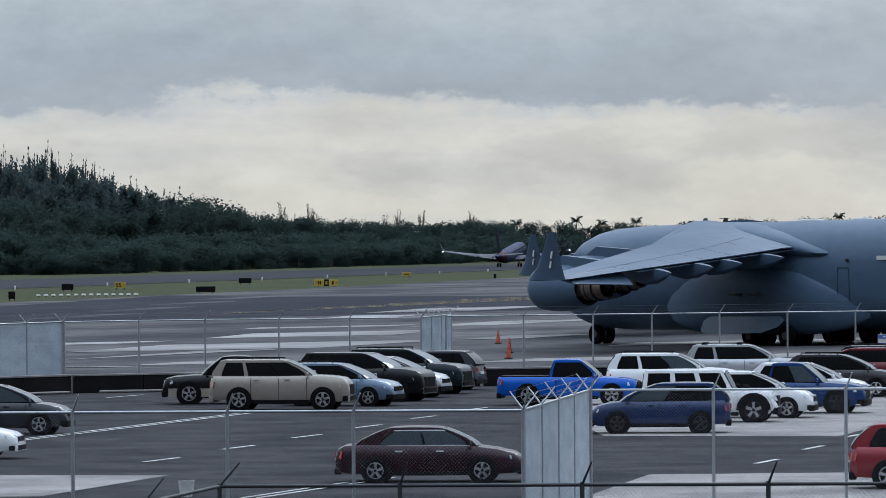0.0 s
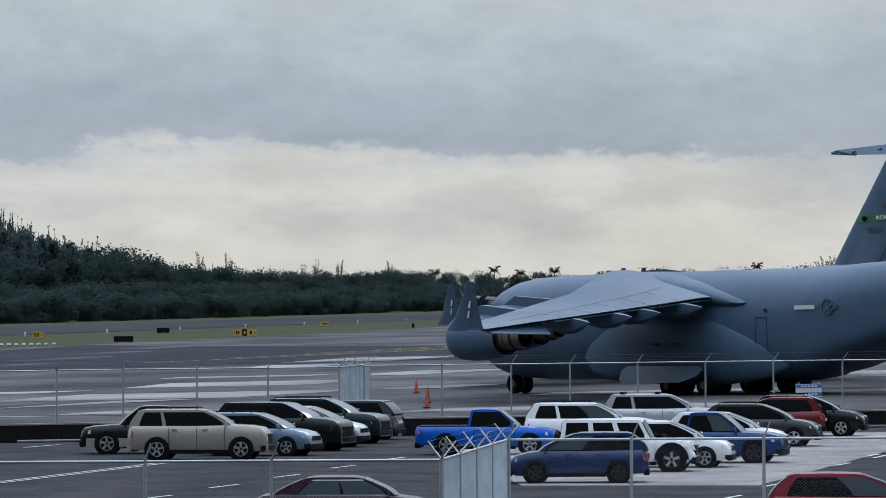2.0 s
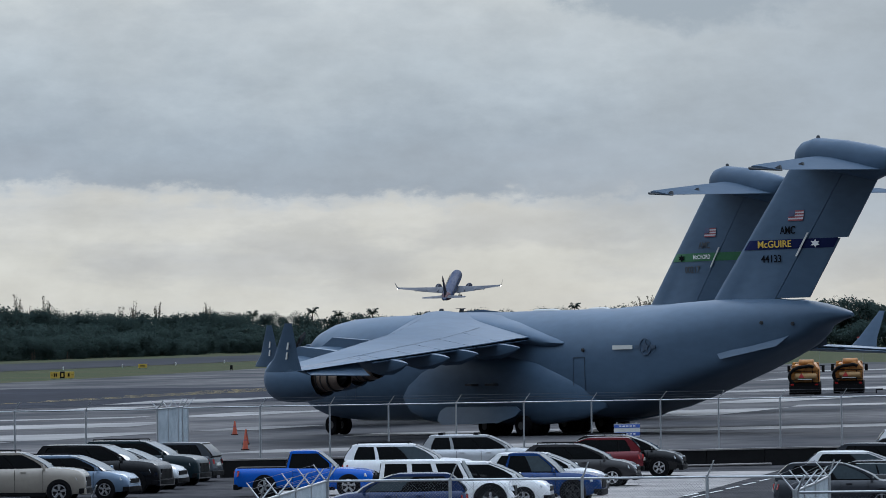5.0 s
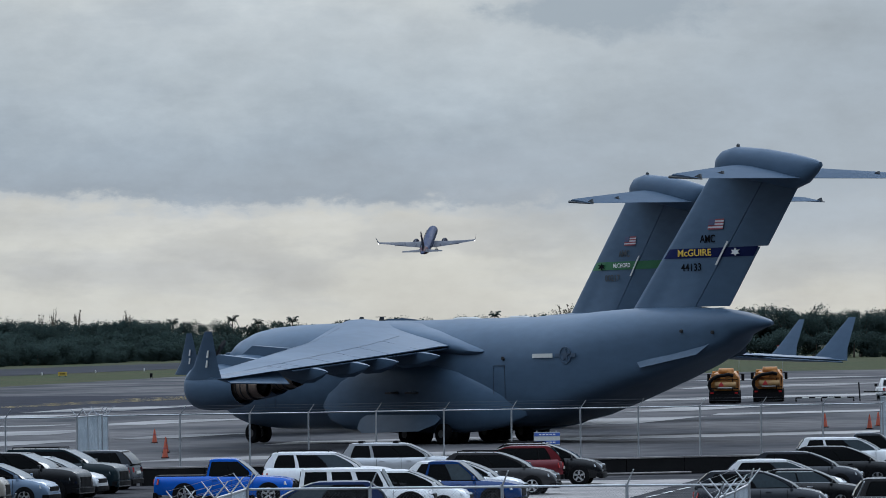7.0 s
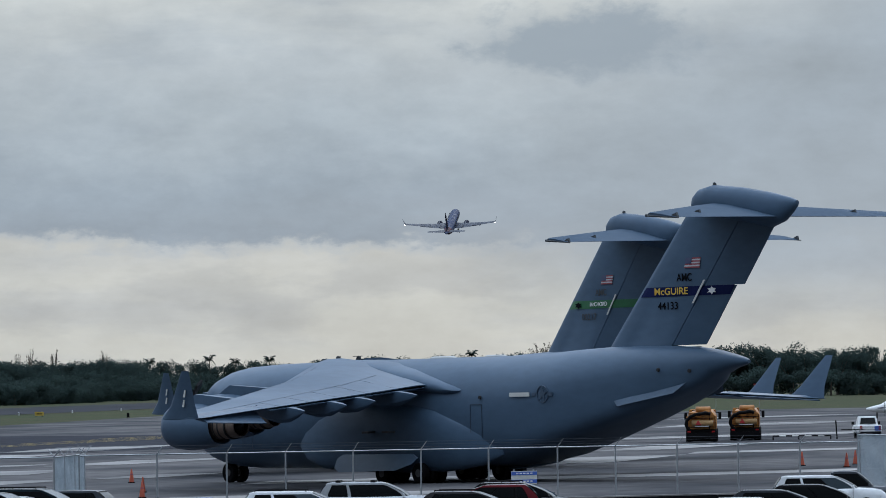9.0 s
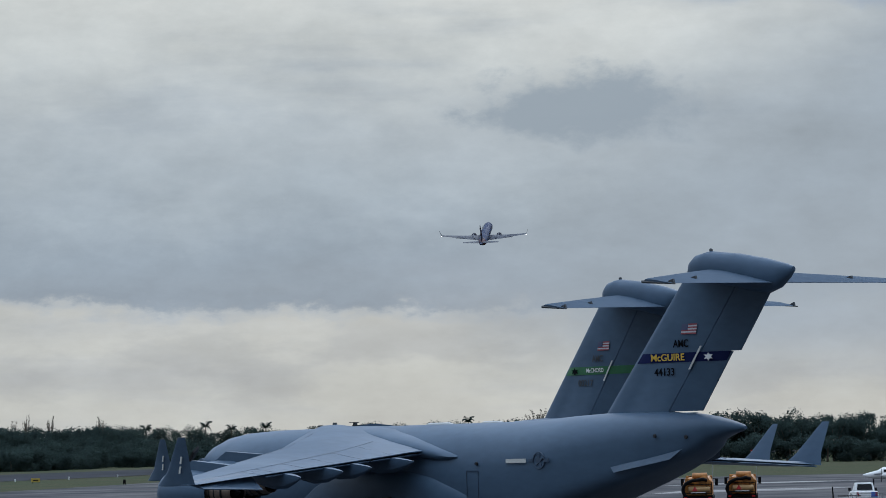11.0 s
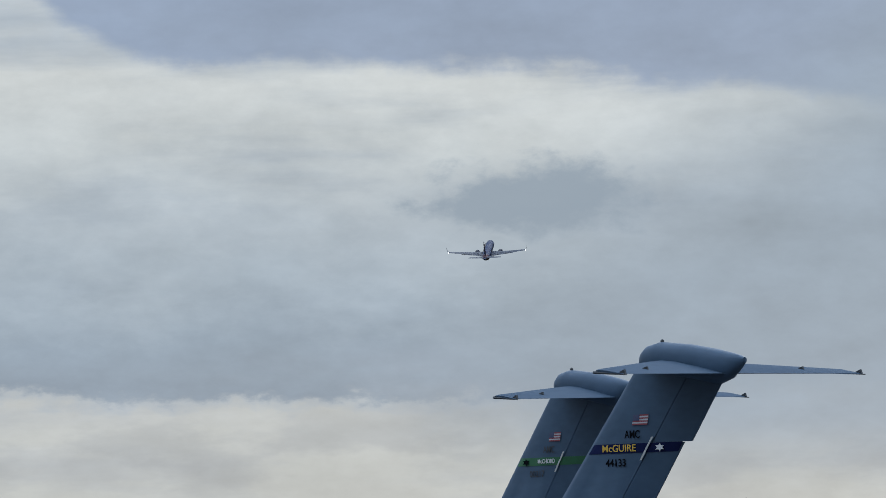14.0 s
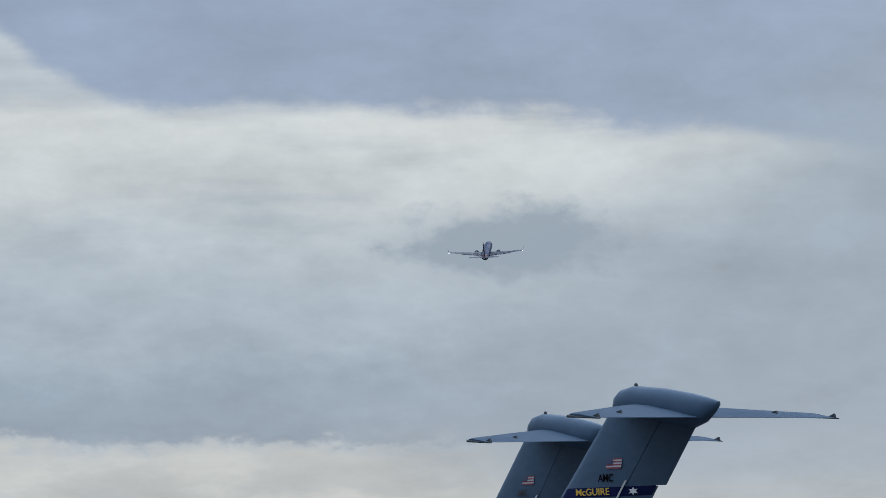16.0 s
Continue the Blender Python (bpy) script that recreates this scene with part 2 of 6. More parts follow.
def spin(bm, profile, axis, centre, n=24, cap=True):
    """A solid of revolution: profile (along, radius) about an axis through centre."""
    d = Vector(axis).normalized()
    u = d.orthogonal().normalized()
    w = d.cross(u)
    c = Vector(centre)
    rings = [[c + d * s + (u * math.cos(2 * math.pi * i / n) + w * math.sin(2 * math.pi * i / n)) * max(r, 0.002) for i in range(n)] for s, r in profile]
    return loft(rings, cap, bm)


def slab(pts, thick, normal):
    """A flat plate: outline pts, thickened along normal."""
    n = Vector(normal).normalized() * thick
    return loft([[Vector(p) for p in pts], [Vector(p) + n for p in pts]])


def text(body, size, material, parent, m, name="lettering", width=None):
    cu = bpy.data.curves.new(name, "FONT")
    cu.body, cu.size, cu.align_x, cu.align_y, cu.extrude, cu.offset = body, size, "CENTER", "CENTER", 0.004, 0.014 * size
    ob = new(name, cu)
    cu.materials.append(material)
    ob.parent = parent
    if width:
        bpy.context.view_layer.update()
        m = m @ Matrix.Diagonal((width / max(ob.dimensions.x, 0.01), 1, 1, 1))
    ob.matrix_basis = m
    return ob


# ======== the ground ========
SLOPE = 0.0135


def ease(x, a, b):
    t = min(1, max(0, (x - a) / (b - a)))
    return t * t * (3 - 2 * t)


def gz(x, y):
    """Height of the ground: the apron falls gently to one side."""
    return SLOPE * min(45, max(-75, x - 2)) * ease(y, 285, 312)


def sheet(name, quad, lift, material, label="", nx=1, ny=1, parent=None):
    """A ground surface between four corners, draped over the ground."""
    a, b, c, d = [Vector(p) for p in quad]
    bm = bmesh.new()
    grid = []
    for j in range(ny + 1):
        row = []
        for i in range(nx + 1):
            u, v = i / nx, j / ny
            p = (a * (1 - u) + b * u) * (1 - v) + (d * (1 - u) + c * u) * v
            row.append(bm.verts.new((p.x, p.y, gz(p.x, p.y) + lift)))
        grid.append(row)
    for j in range(ny):
        for i in range(nx):
            bm.faces.new((grid[j][i], grid[j][i + 1], grid[j + 1][i + 1], grid[j + 1][i]))
    ob = part(name, bm, material, parent, smooth=0)
    return tagged(ob, label, name.replace("_", " "), kind="structure") if not parent else ob


def ground_sheet():
    xs = [-4900, -1500, -500, -150, -73, -55, -38, -20, 2, 20, 47, 70, 150, 500, 1500, 4900]
    ys = [-4900, -500, 0, 100, 200, 260, 285, 290, 295, 300, 305, 312, 500, 900, 1300, 2500, 4900]
    bm = bmesh.new()
    g = [[bm.verts.new((x, y, gz(x, y) - 0.06)) for x in xs] for y in ys]
    for j in range(len(ys) - 1):
        for i in range(len(xs) - 1):
            bm.faces.new((g[j][i], g[j][i + 1], g[j + 1][i + 1], g[j + 1][i]))
    tagged(part("ground", bm, M["grass"], smooth=0), "flat airfield grass, green with dry patches", "ground", kind="structure")


def rw(off, along):
    """A point of the runway's own grid: metres to its right and along it."""
    return (-80 + 0.9923 * off + 0.1237 * along, 1514 - 0.1237 * off + 0.9923 * along, 0)


ground_sheet()
sheet("runway", (rw(-30, -1400), rw(27, -1400), rw(27, 860), rw(-30, 860)), 0.0, M["runway"], "long dark asphalt runway", 8, 30)
sheet("taxiway", (rw(82, -1300), rw(130, -1300), rw(130, 900), rw(82, 900)), -0.02, M["apron"], "asphalt taxiway beside the infield grass", 6, 40)
sheet("apron", ((-150, 262, 0), (150, 262, 0), (120, 885, 0), (-88, 780, 0)), -0.01, M["apron"], "wide worn asphalt apron with wet streaks", 60, 120)
sheet("newer_asphalt", ((-100, 505, 0), (-13, 545, 0), (-6, 640, 0), (-88, 775, 0)), 0.0, M["newer"], "newer dark asphalt across the far apron", 20, 30)
sheet("parking_lot", ((-120, -60, 0), (120, -60, 0), (120, 262, 0), (-120, 262, 0)), 0.0, M["lot"], "dark worn asphalt car park", 4, 4)

# ======== the transport aircraft ========


def sect(s, top, bot, w, n=28, p=2.25, low=None):
    """One fuselage ring, s metres behind the nose."""
    zc, hh = (top + bot) / 2, (top - bot) / 2
    out, p0 = [], p
    for i in range(n):
        a = 2 * math.pi * i / n
        c, q = math.cos(a), math.sin(a)
        p = low if low and q < 0 else p0
        out.append((w * math.copysign(abs(c) ** (2 / p), c), -s, zc + hh * math.copysign(abs(q) ** (2 / p), q)))
    return out


def airfoil(n=7):
    """Half-thickness points of a wing section: chord fraction and thickness fraction, over the top and back below."""
    xs = [0.0, 0.02, 0.08, 0.2, 0.4, 0.7, 1.0]
    th = [0.0, 0.022, 0.042, 0.058, 0.060, 0.036, 0.003]
    return [(x, t) for x, t in zip(xs, th)] + [(x, -0.55 * t) for x, t in list(zip(xs, th))[-1:0:-1]]


def wing_ring(x, s_le, chord, z, twist=0.0, thick=1.0, lean=(0, 0, 1)):
    l = Vector(lean)
    return [Vector((x, -(s_le + c * chord), z - c * chord * twist)) + l * (t * chord * thick) for c, t in airfoil()]


def fin_ring(z, s_le, chord, thick=1.0, share=1.0):
    """A fin section, cut off at a share of its chord."""
    cs = [0.0, 0.02, 0.07, 0.2, 0.4, 0.55, 0.7, 1.0]
    cs = [c for c in cs if c <= share]
    t = lambda c: fin_half(c) * chord * thick
    return [(t(c), -(s_le + c * chord), z) for c in cs] + [(-t(c), -(s_le + c * chord), z) for c in cs[:0:-1]]


def fin_half(c):
    """Half the thickness of a fin section, as a share of its chord."""
    af = [(0, 0.0), (0.02, 0.014), (0.07, 0.026), (0.2, 0.038), (0.4, 0.042), (0.7, 0.034), (1.0, 0.003)]
    for (x0, t0), (x1, t1) in zip(af, af[1:]):
        if c <= x1:
            return t0 + (t1 - t0) * max(0, c - x0) / (x1 - x0)
    return 0.003


FIN = dict(z0=7.3, z1=15.9, le0=38.75, le1=46.4, te0=46.5, te1=53.2)


def transport(m, marks):
    a = empty("transport_aircraft", m, label=marks["label"], category="military aircraft", group="parked transports")
    g = M["c17"]
    stations = [(0.0, 3.75, 3.45, 0.15), (0.35, 4.5, 2.75, 0.85), (1.1, 5.1, 2.05, 1.55), (2.0, 5.6, 1.6, 2.05), (2.8, 6.1, 1.35, 2.4),
                (3.8, 6.65, 1.15, 2.75), (5.2, 7.0, 1.0, 3.05), (7.0, 7.2, 0.9, 3.3), (9.5, 7.3, 0.87, 3.42), (14, 7.35, 0.85, 3.43),
                (20, 7.38, 0.85, 3.43), (27, 7.4, 0.85, 3.43), (32, 7.42, 0.95, 3.43), (34.5, 7.5, 1.45, 3.4), (37, 7.65, 2.15, 3.28),
                (39.5, 7.75, 2.85, 3.0), (42, 7.75, 3.55, 2.6), (44.5, 7.72, 4.3, 2.1), (46.5, 7.6, 5.0, 1.62), (47.6, 7.47, 5.5, 1.28), (48.2, 7.38, 5.95, 1.0),
                (49.4, 7.12, 6.32, 0.62), (50.2, 6.92, 6.5, 0.34), (50.5, 6.8, 6.6, 0.12)]
    stations = [(s_ if s_ > 9 else 1.8 + s_ * 0.8, t_, b_, w_) for s_, t_, b_, w_ in stations]
    flat = lambda s_: 2.25 + 3.4 * ease(s_, 29, 36) * (1 - ease(s_, 46, 49))
    part("fuselage", loft([sect(*q, n=36, low=flat(q[0])) for q in stations]), g, a, "matt grey rounded fuselage", smooth=50)
    # cockpit windows: dark glass band round the brow
    for side in (-1, 1):
        for k in range(3):
            s0, s1 = 3.0 + k * 0.6, 3.0 + k * 0.6 + 0.5
            w = lambda s: 1.62 + (s - 3.0) * 0.5
            pts = [(side * (w(s0) + 0.42), -s0, 5.15 + (s0 - 3.0) * 0.5), (side * (w(s1) + 0.45), -s1, 5.2 + (s1 - 3.0) * 0.5),
                   (side * (w(s1) + 0.02), -s1, 5.8 + (s1 - 3.0) * 0.36), (side * (w(s0) - 0.05), -s0, 5.65 + (s0 - 3.0) * 0.38)]
            part("cockpit_window", loft([[Vector(p) for p in pts], [Vector(p) + Vector((side * 0.1, 0.05, 0.1)) for p in pts]]), M["hole"], a, smooth=0)
    # wing centre fairing on the shoulders
    ring = lambda s, w, z0, z1: sect(s, z1, z0, w, 20, 2.6)
    part("wing_fairing", loft([ring(12.6, 0.4, 6.8, 7.15), ring(14.2, 1.7, 6.4, 7.34), ring(16.2, 2.5, 6.1, 7.44), ring(19, 3.0, 5.8, 7.40),
                               ring(22, 3.35, 5.5, 7.22), ring(24.6, 3.55, 5.2, 6.85), ring(26.6, 3.6, 5.05, 6.45), ring(28.0, 3.58, 5.0, 6.1), ring(29.0, 3.5, 5.05, 5.85), ring(29.6, 3.36, 5.25, 5.6)]), g, a, smooth=60)
    for side in (-1, 1):
        rings = []
        for x, le, ch, z, tw, th in ((1.6, 14.6, 11.8, 7.12, 0.105, 1.0), (4.6, 16.7, 10.4, 6.62, 0.082, 1.0), (8.0, 18.64, 9.2, 5.84, 0.038, 1.05), (14.5, 22.4, 7.0, 5.2, 0.024, 0.95),
                                     (20.5, 25.9, 4.9, 4.62, 0.0, 0.85), (24.6, 28.3, 3.5, 4.32, 0.0, 0.8), (25.1, 28.7, 3.1, 4.3, 0.0, 0.7)):
            rings.append(wing_ring(side * x, le, ch, z, tw, th))
        wing = part("wing", loft(rings), g, a, smooth=40)
        shape = ((1.6, 14.6, 11.8, 7.12, 0.105, 1.0), (4.6, 16.7, 10.4, 6.62, 0.082, 1.0), (8.0, 18.64, 9.2, 5.84, 0.038, 1.05), (14.5, 22.4, 7.0, 5.2, 0.024, 0.95), (20.5, 25.9, 4.9, 4.62, 0.0, 0.85), (24.6, 28.3, 3.5, 4.32, 0.0, 0.8))

        def skin(x, c):
            """A point just above the wing's upper skin, c of the chord behind its front edge."""
            for p, q in zip(shape, shape[1:]):
                if x <= q[0]:
                    f = (x - p[0]) / (q[0] - p[0])
                    pts = []
                    for _, le, ch, z, tw, th in (p, q):
                        t = next(t0 + (t1 - t0) * (c - c0) / (c1 - c0) for (c0, t0), (c1, t1) in zip(airfoil(), airfoil()[1:]) if c <= c1)
                        pts.append(Vector((0, -(le + c * ch), z - c * ch * tw + t * ch * th)))
                    r_ = pts[0].lerp(pts[1], f)
                    return Vector((side * x, r_.y, r_.z + 0.012))
        for c in (0.13, 0.66):
            bm = bmesh.new()
            xs = (4.6, 8.0, 14.5, 20.5, 24.0)
            loft([[skin(x, c), skin(x, c + 0.008), skin(x, c + 0.008) + Vector((0, 0, 0.006)), skin(x, c) + Vector((0, 0, 0.006))] for x in xs], bm=bm)
            part("panel_seam", bm, M["wingseam"], wing, smooth=0)
        for x in (6.5, 9.3, 12.0, 14.8, 17.6, 19.0):
            row = [[skin(x, c), skin(x + 0.06, c), skin(x + 0.06, c) + Vector((0, 0, 0.006)), skin(x, c) + Vector((0, 0, 0.006))] for c in (0.66, 0.7, 0.85, 0.98)]
            part("panel_seam", loft(row), M["wingseam"], wing, smooth=0)
        te = lambda x: 25.96 + 0.236 * x
        zt = lambda x: 6.02 - 0.07 * x
        # flaps and aileron as drooped slabs along the trailing edge
        for x0, x1, drop, tip_drop, back in ((3.7, 8.6, 0.10, 0.10, 0.06), (8.8, 18.6, 0.10, 0.10, 0.06), (19.1, 24.5, *(marks["droop"] if side < 0 else (0.1, 0.1)), 0.2)):
            bm = bmesh.new()
            quads = []
            for x in (x0, x1):
                c = 1.9 - (x - 3.7) * 0.045
                quads.append([Vector((side * x, -(te(x) - c), zt(x) + 0.22)), Vector((side * x, -(te(x) + back), zt(x) - (drop if x == x0 else tip_drop))),
                              Vector((side * x, -(te(x) + back - 0.03), zt(x) - (drop if x == x0 else tip_drop) - 0.05)), Vector((side * x, -(te(x) - c), zt(x) - 0.05))])
            part("flap" if x0 < 19 else "aileron", loft(quads, bm=bm), M["c17"], wing, "trailing-edge flap panel" if x0 < 19 else "drooped aileron panel", smooth=20)
        # flap hinge fairings below the trailing edge
        for x, ln in ((6.4, 6.4), (10.3, 5.8), (12.9, 5.2), (16.7, 4.6)) if side < 0 else ((5.2, 6.4), (8.2, 5.8), (10.8, 5.2), (13.3, 4.4)):
            bm = bmesh.new()
            s0, z0 = te(x) - ln * 0.72, zt(x) - 0.15
            rr = []
            for f, w, top, deep in ((0.0, 0.03, 0.0, 0.1), (0.2, 0.24, 0.05, 0.55), (0.5, 0.34, 0.05, 0.85), (0.74, 0.32, 0.06, 0.80), (0.9, 0.18, -0.06, 0.52), (1.0, 0.03, -0.17, 0.24)):
                zt_, zb_ = z0 + top, z0 - deep
                rr.append([(side * x + u * w, -(s0 + f * ln), zb_ + (zt_ - zb_) * v) for u, v in ((-1, 1), (-1, 0.55), (-0.75, 0.2), (0, 0), (0.75, 0.2), (1, 0.55), (1, 1), (0, 1.02))])
            part("flap_track_fairing", loft(rr, bm=bm), g, wing, smooth=32)
        # winglet
        base, tip = (25.0, 28.5, 3.3, 4.28), (25.75, 31.3, 0.62, 6.98)
        part("winglet", loft([[Vector((side * (x + t * ch * 0.7), -(le + c * ch), z)) for c, t in airfoil()] for x, le, ch, z in (base, (25.16, 29.55, 2.15, 5.05), tip)]), g, wing, smooth=40)
        if side < 0:
            for k in range(2):
                z0 = 4.95 + k * 0.55
                f = (z0 - 4.55) / 2.43
                s0 = 29.75 + f * 1.45
                xo = -(25.06 + 0.80 * f) - 0.11
                strip = ((0.80, 0), (0.92, 0), (1.02, 0.4), (0.90, 0.4))
                part("formation_light", loft([[Vector((xo - d, -s0 - dx, z0 + dz)) for dx, dz in strip] for d in (0.0, 0.05)]), M["offwhite"], wing, "pale formation light strip", smooth=0)
        # engines
        for x, s, z in ((8.6, 12.8, 4.2), (14.7, 17.0, 3.72)):
            e = empty("engine")
            e.parent = a
            c = (side * x, -s, z)
            bm = spin(bmesh.new(), [(0.35, 0.86), (0.1, 1.02), (0.0, 1.12), (-0.1, 1.22), (-0.5, 1.34), (-1.4, 1.40), (-2.6, 1.36), (-3.6, 1.22), (-4.3, 1.08), (-4.25, 1.02), (-3.7, 0.98)], (0, 1, 0), c, 32, False)
            part("nacelle", bm, g, e, "grey engine cowling", smooth=60)
            part("intake_fan", spin(bmesh.new(), [(-0.5, 1.04), (-0.55, 0.35), (-0.1, 0.02)], (0, 1, 0), c, 24), M["hole"], e)
            # Near-black disc painted in for the shade inside the fan duct.
            part("duct_shade_disc", spin(bmesh.new(), [(-3.65, 1.02), (-3.75, 0.6)], (0, 1, 0), c, 24), M["hole"], e)
            part("core_cowl", spin(bmesh.new(), [(-3.3, 0.84), (-4.2, 0.80), (-5.0, 0.76), (-5.05, 0.72), (-5.7, 0.70), (-6.1, 0.62), (-6.05, 0.55)], (0, 1, 0), c, 24, False), M["bronze"], e, "heat-stained bare metal exhaust section", smooth=40)
            bm = bmesh.new()
            for q in (-4.35, -4.75, -5.35):
                spin(bm, [(q, 0.805), (q - 0.07, 0.80)], (0, 1, 0), c, 24)
            part("core_band", bm, M["hole"], e)
            part("exhaust_cone", spin(bmesh.new(), [(-5.6, 0.6), (-5.7, 0.35), (-6.3, 0.06)], (0, 1, 0), c, 20), M["hole"], e)
            # pylon
            le = 14.0 + 0.58 * x
            zw = 6.55 - 0.098 * x
            bm = loft([[Vector((side * x - 0.22, -s - 0.9, z + 1.25)), Vector((side * x + 0.22, -s - 0.9, z + 1.25)), Vector((side * x + 0.25, -s - 2.2, z + 1.9)), Vector((side * x - 0.25, -s - 2.2, z + 1.9))],
                       [Vector((side * x - 0.25, -s - 5.8, z + 0.5)), Vector((side * x + 0.25, -s - 5.8, z + 0.5)), Vector((side * x + 0.25, -le - 3.5, zw - 0.1)), Vector((side * x - 0.25, -le - 3.5, zw - 0.1))],
                       [Vector((side * x - 0.05, -s - 8.0, z + 1.3)), Vector((side * x + 0.05, -s - 8.0, z + 1.3)), Vector((side * x + 0.05, -le - 4.6, zw - 0.3)), Vector((side * x - 0.05, -le - 4.6, zw - 0.3))]])
            part("pylon", bm, g, e, smooth=30)
        # landing-gear sponson
        pod = []
        for s, w, z0, z1 in ((14.6, 0.05, 2.2, 3.0), (15.4, 0.42, 1.4, 3.7), (16.8, 0.72, 0.9, 4.25), (19, 1.02, 0.75, 4.65), (21.5, 1.25, 0.65, 4.8), (25, 1.35, 0.6, 4.75), (27.5, 1.2, 0.62, 4.35), (29.3, 0.95, 0.75, 3.8), (31.2, 0.6, 1.0, 3.2), (33.0, 0.1, 1.6, 2.4)):
            zc, hh = (z0 + z1) / 2, (z1 - z0) / 2
            pod.append([(side * (3.0 + 0.76 * w * math.copysign(abs(math.cos(q)) ** 0.7, math.cos(q))), -s, zc + hh * math.sin(q)) for q in [2 * math.pi * i / 20 for i in range(20)]])
        part("gear_sponson", loft(pod), g, a, smooth=50)
        # hanging gear doors
        bm = bmesh.new()
        outline = [(19.5, 1.5), (19.9, 1.75), (26.2, 1.75), (26.8, 1.5), (26.5, 1.15), (25.2, 0.78), (20.2, 0.70), (19.6, 0.95)]
        flare = lambda z: side * (4.08 + 0.6 * (1.75 - z))
        loft([[Vector((flare(z), -q_, z)) for q_, z in outline], [Vector((flare(z) + side * 0.09, -q_, z)) for q_, z in outline]], bm=bm)
        part("gear_door", bm, M["c17"], a, "open landing-gear door panel", smooth=20)
        for s in (23.3, 26.6):
            for x in (2.5, 3.2, 3.9):
                w = part("main_wheel", spin(bmesh.new(), [(-0.22, 0.3), (-0.24, 0.5), (-0.17, 0.6), (0.17, 0.6), (0.24, 0.5), (0.22, 0.3)], (1, 0, 0), (side * x, -s, 0.6), 24), M["tyre"], a, smooth=40)
                part("hub", spin(bmesh.new(), [(-0.23, 0.24), (0.23, 0.24)], (1, 0, 0), (side * x, -s, 0.6), 16), M["hub"], w)
            part("main_strut", tube(bmesh.new(), (side * 3.4, -s, 0.6), (side * 3.4, -s, 2.2), 0.22, 10), M["strut"], a)
        # rear strake
        pts = [(side * 2.46, -41.85, 4.8), (side * 2.66, -42.39, 4.35), (side * 1.95, -46.31, 5.03), (side * 1.42, -46.84, 5.62)]
        part("strake", slab([Vector(p) for p in pts], 0.07, (side, 0, -0.5)), M["c17light"], a)
        # tailplane
        rings = [wing_ring(side * x, le, ch, z, 0.115, th) for x, le, ch, z, th in ((0.1, 47.2, 6.2, 15.5, 1.15), (4.8, 49.8, 4.3, 15.25, 1.1), (9.3, 52.3, 2.4, 15.0, 0.95), (9.55, 52.5, 2.1, 14.98, 0.6))]
        tp = part("tailplane", loft(rings), M["tailgrey"], a, "swept grey tailplane half", smooth=40)
        part("tip_weight", tube(bmesh.new(), (side * 9.5, -52.3, 14.9), (side * 9.5, -54.9, 14.68), 0.09, 8, 0.03), M["c17dark"], tp)
        part("hinge_fairing", slab([(side * 6.2, -52.2, 15.0), (side * 6.2, -53.1, 15.2), (side * 6.2, -53.2, 14.85)], 0.12, (1, 0, 0)), M["c17dark"], tp)
        part("hinge_fairing", slab([(side * 9.4, -53.9, 14.75), (side * 9.4, -54.6, 14.98), (side * 9.4, -54.7, 14.7)], 0.12, (1, 0, 0)), M["c17dark"], tp)
    # fin, rudder, bullet
    F_ = FIN
    lerp = lambda p, q, f: p + (q - p) * f
    cut = 0.70
    rings = []
    for f in (0, 0.5, 1.0):
        le, te_ = lerp(F_["le0"], F_["le1"], f), lerp(F_["te0"], F_["te1"], f)
        rings.append(fin_ring(lerp(F_["z0"], F_["z1"], f), le, te_ - le, 1.0, cut))
    # the dorsal fillet widens the foot
    fin = part("fin", loft([fin_ring(7.2, 37.6, 8.8, 1.1, cut)] + rings), g, a, "tall swept tail fin", smooth=40)
    for f0, f1 in ((0.05, 0.436), (0.44, 0.93)):
        bm = bmesh.new()
        rr = []
        for f in (f0, f1):
            le, te_ = lerp(F_["le0"], F_["le1"], f), lerp(F_["te0"], F_["te1"], f)
            s0 = lerp(le, te_, cut) + 0.06
            w = (te_ - le) * 0.034
            e = te_ + (0.25 if f0 < 0.1 else 0.85)
            z = lerp(F_["z0"], F_["z1"], f)
            rr.append([(w, -s0, z), (0.04, -e, z), (-0.04, -e, z), (-w, -s0, z)])
        part("rudder", loft(rr, bm=bm), g, fin, smooth=20)
    bl = [(46.25, 15.85, 15.45, 0.12), (46.55, 16.28, 15.2, 0.38), (47.05, 16.6, 15.05, 0.6), (48.1, 16.79, 14.95, 0.78), (50.5, 16.55, 14.6, 0.8), (52.6, 16.2, 14.2, 0.64), (53.6, 15.98, 14.5, 0.5), (54.25, 15.82, 15.0, 0.36), (54.65, 15.66, 15.35, 0.16)]
    part("tail_bullet", loft([sect(*q, n=20) for q in bl]), g, a, smooth=60)
    part("rudder_foot", box(bmesh.new(), -0.22, -46.5, 7.60, 0.22, -44.7, 7.66), M["offwhite"], a, "pale rudder foot fairing", bevel=0.02)
    part("beacon", spin(bmesh.new(), [(0, 0.12), (0.12, 0.1), (0.18, 0.03)], (0, 0, 1), (0, -48.1, 16.78), 10), M["c17dark"], a)
    # side door outlines and handles
    for side in (-1,):
        fr = lambda bm, s, z0, z1, w: [box(bm, -3.45, -s - 0.015, z0, -3.42, -s + 0.015, z1), box(bm, -3.45, -s - w - 0.015, z0, -3.42, -s - w + 0.015, z1), box(bm, -3.45, -s - w, z1 - 0.03, -3.42, -s, z1)]
        for q_ in ((30.6, 2.6, 4.6, 1.0), (9.6, 2.2, 3.9, 0.9)):
            bm = bmesh.new()
            fr(bm, *q_)
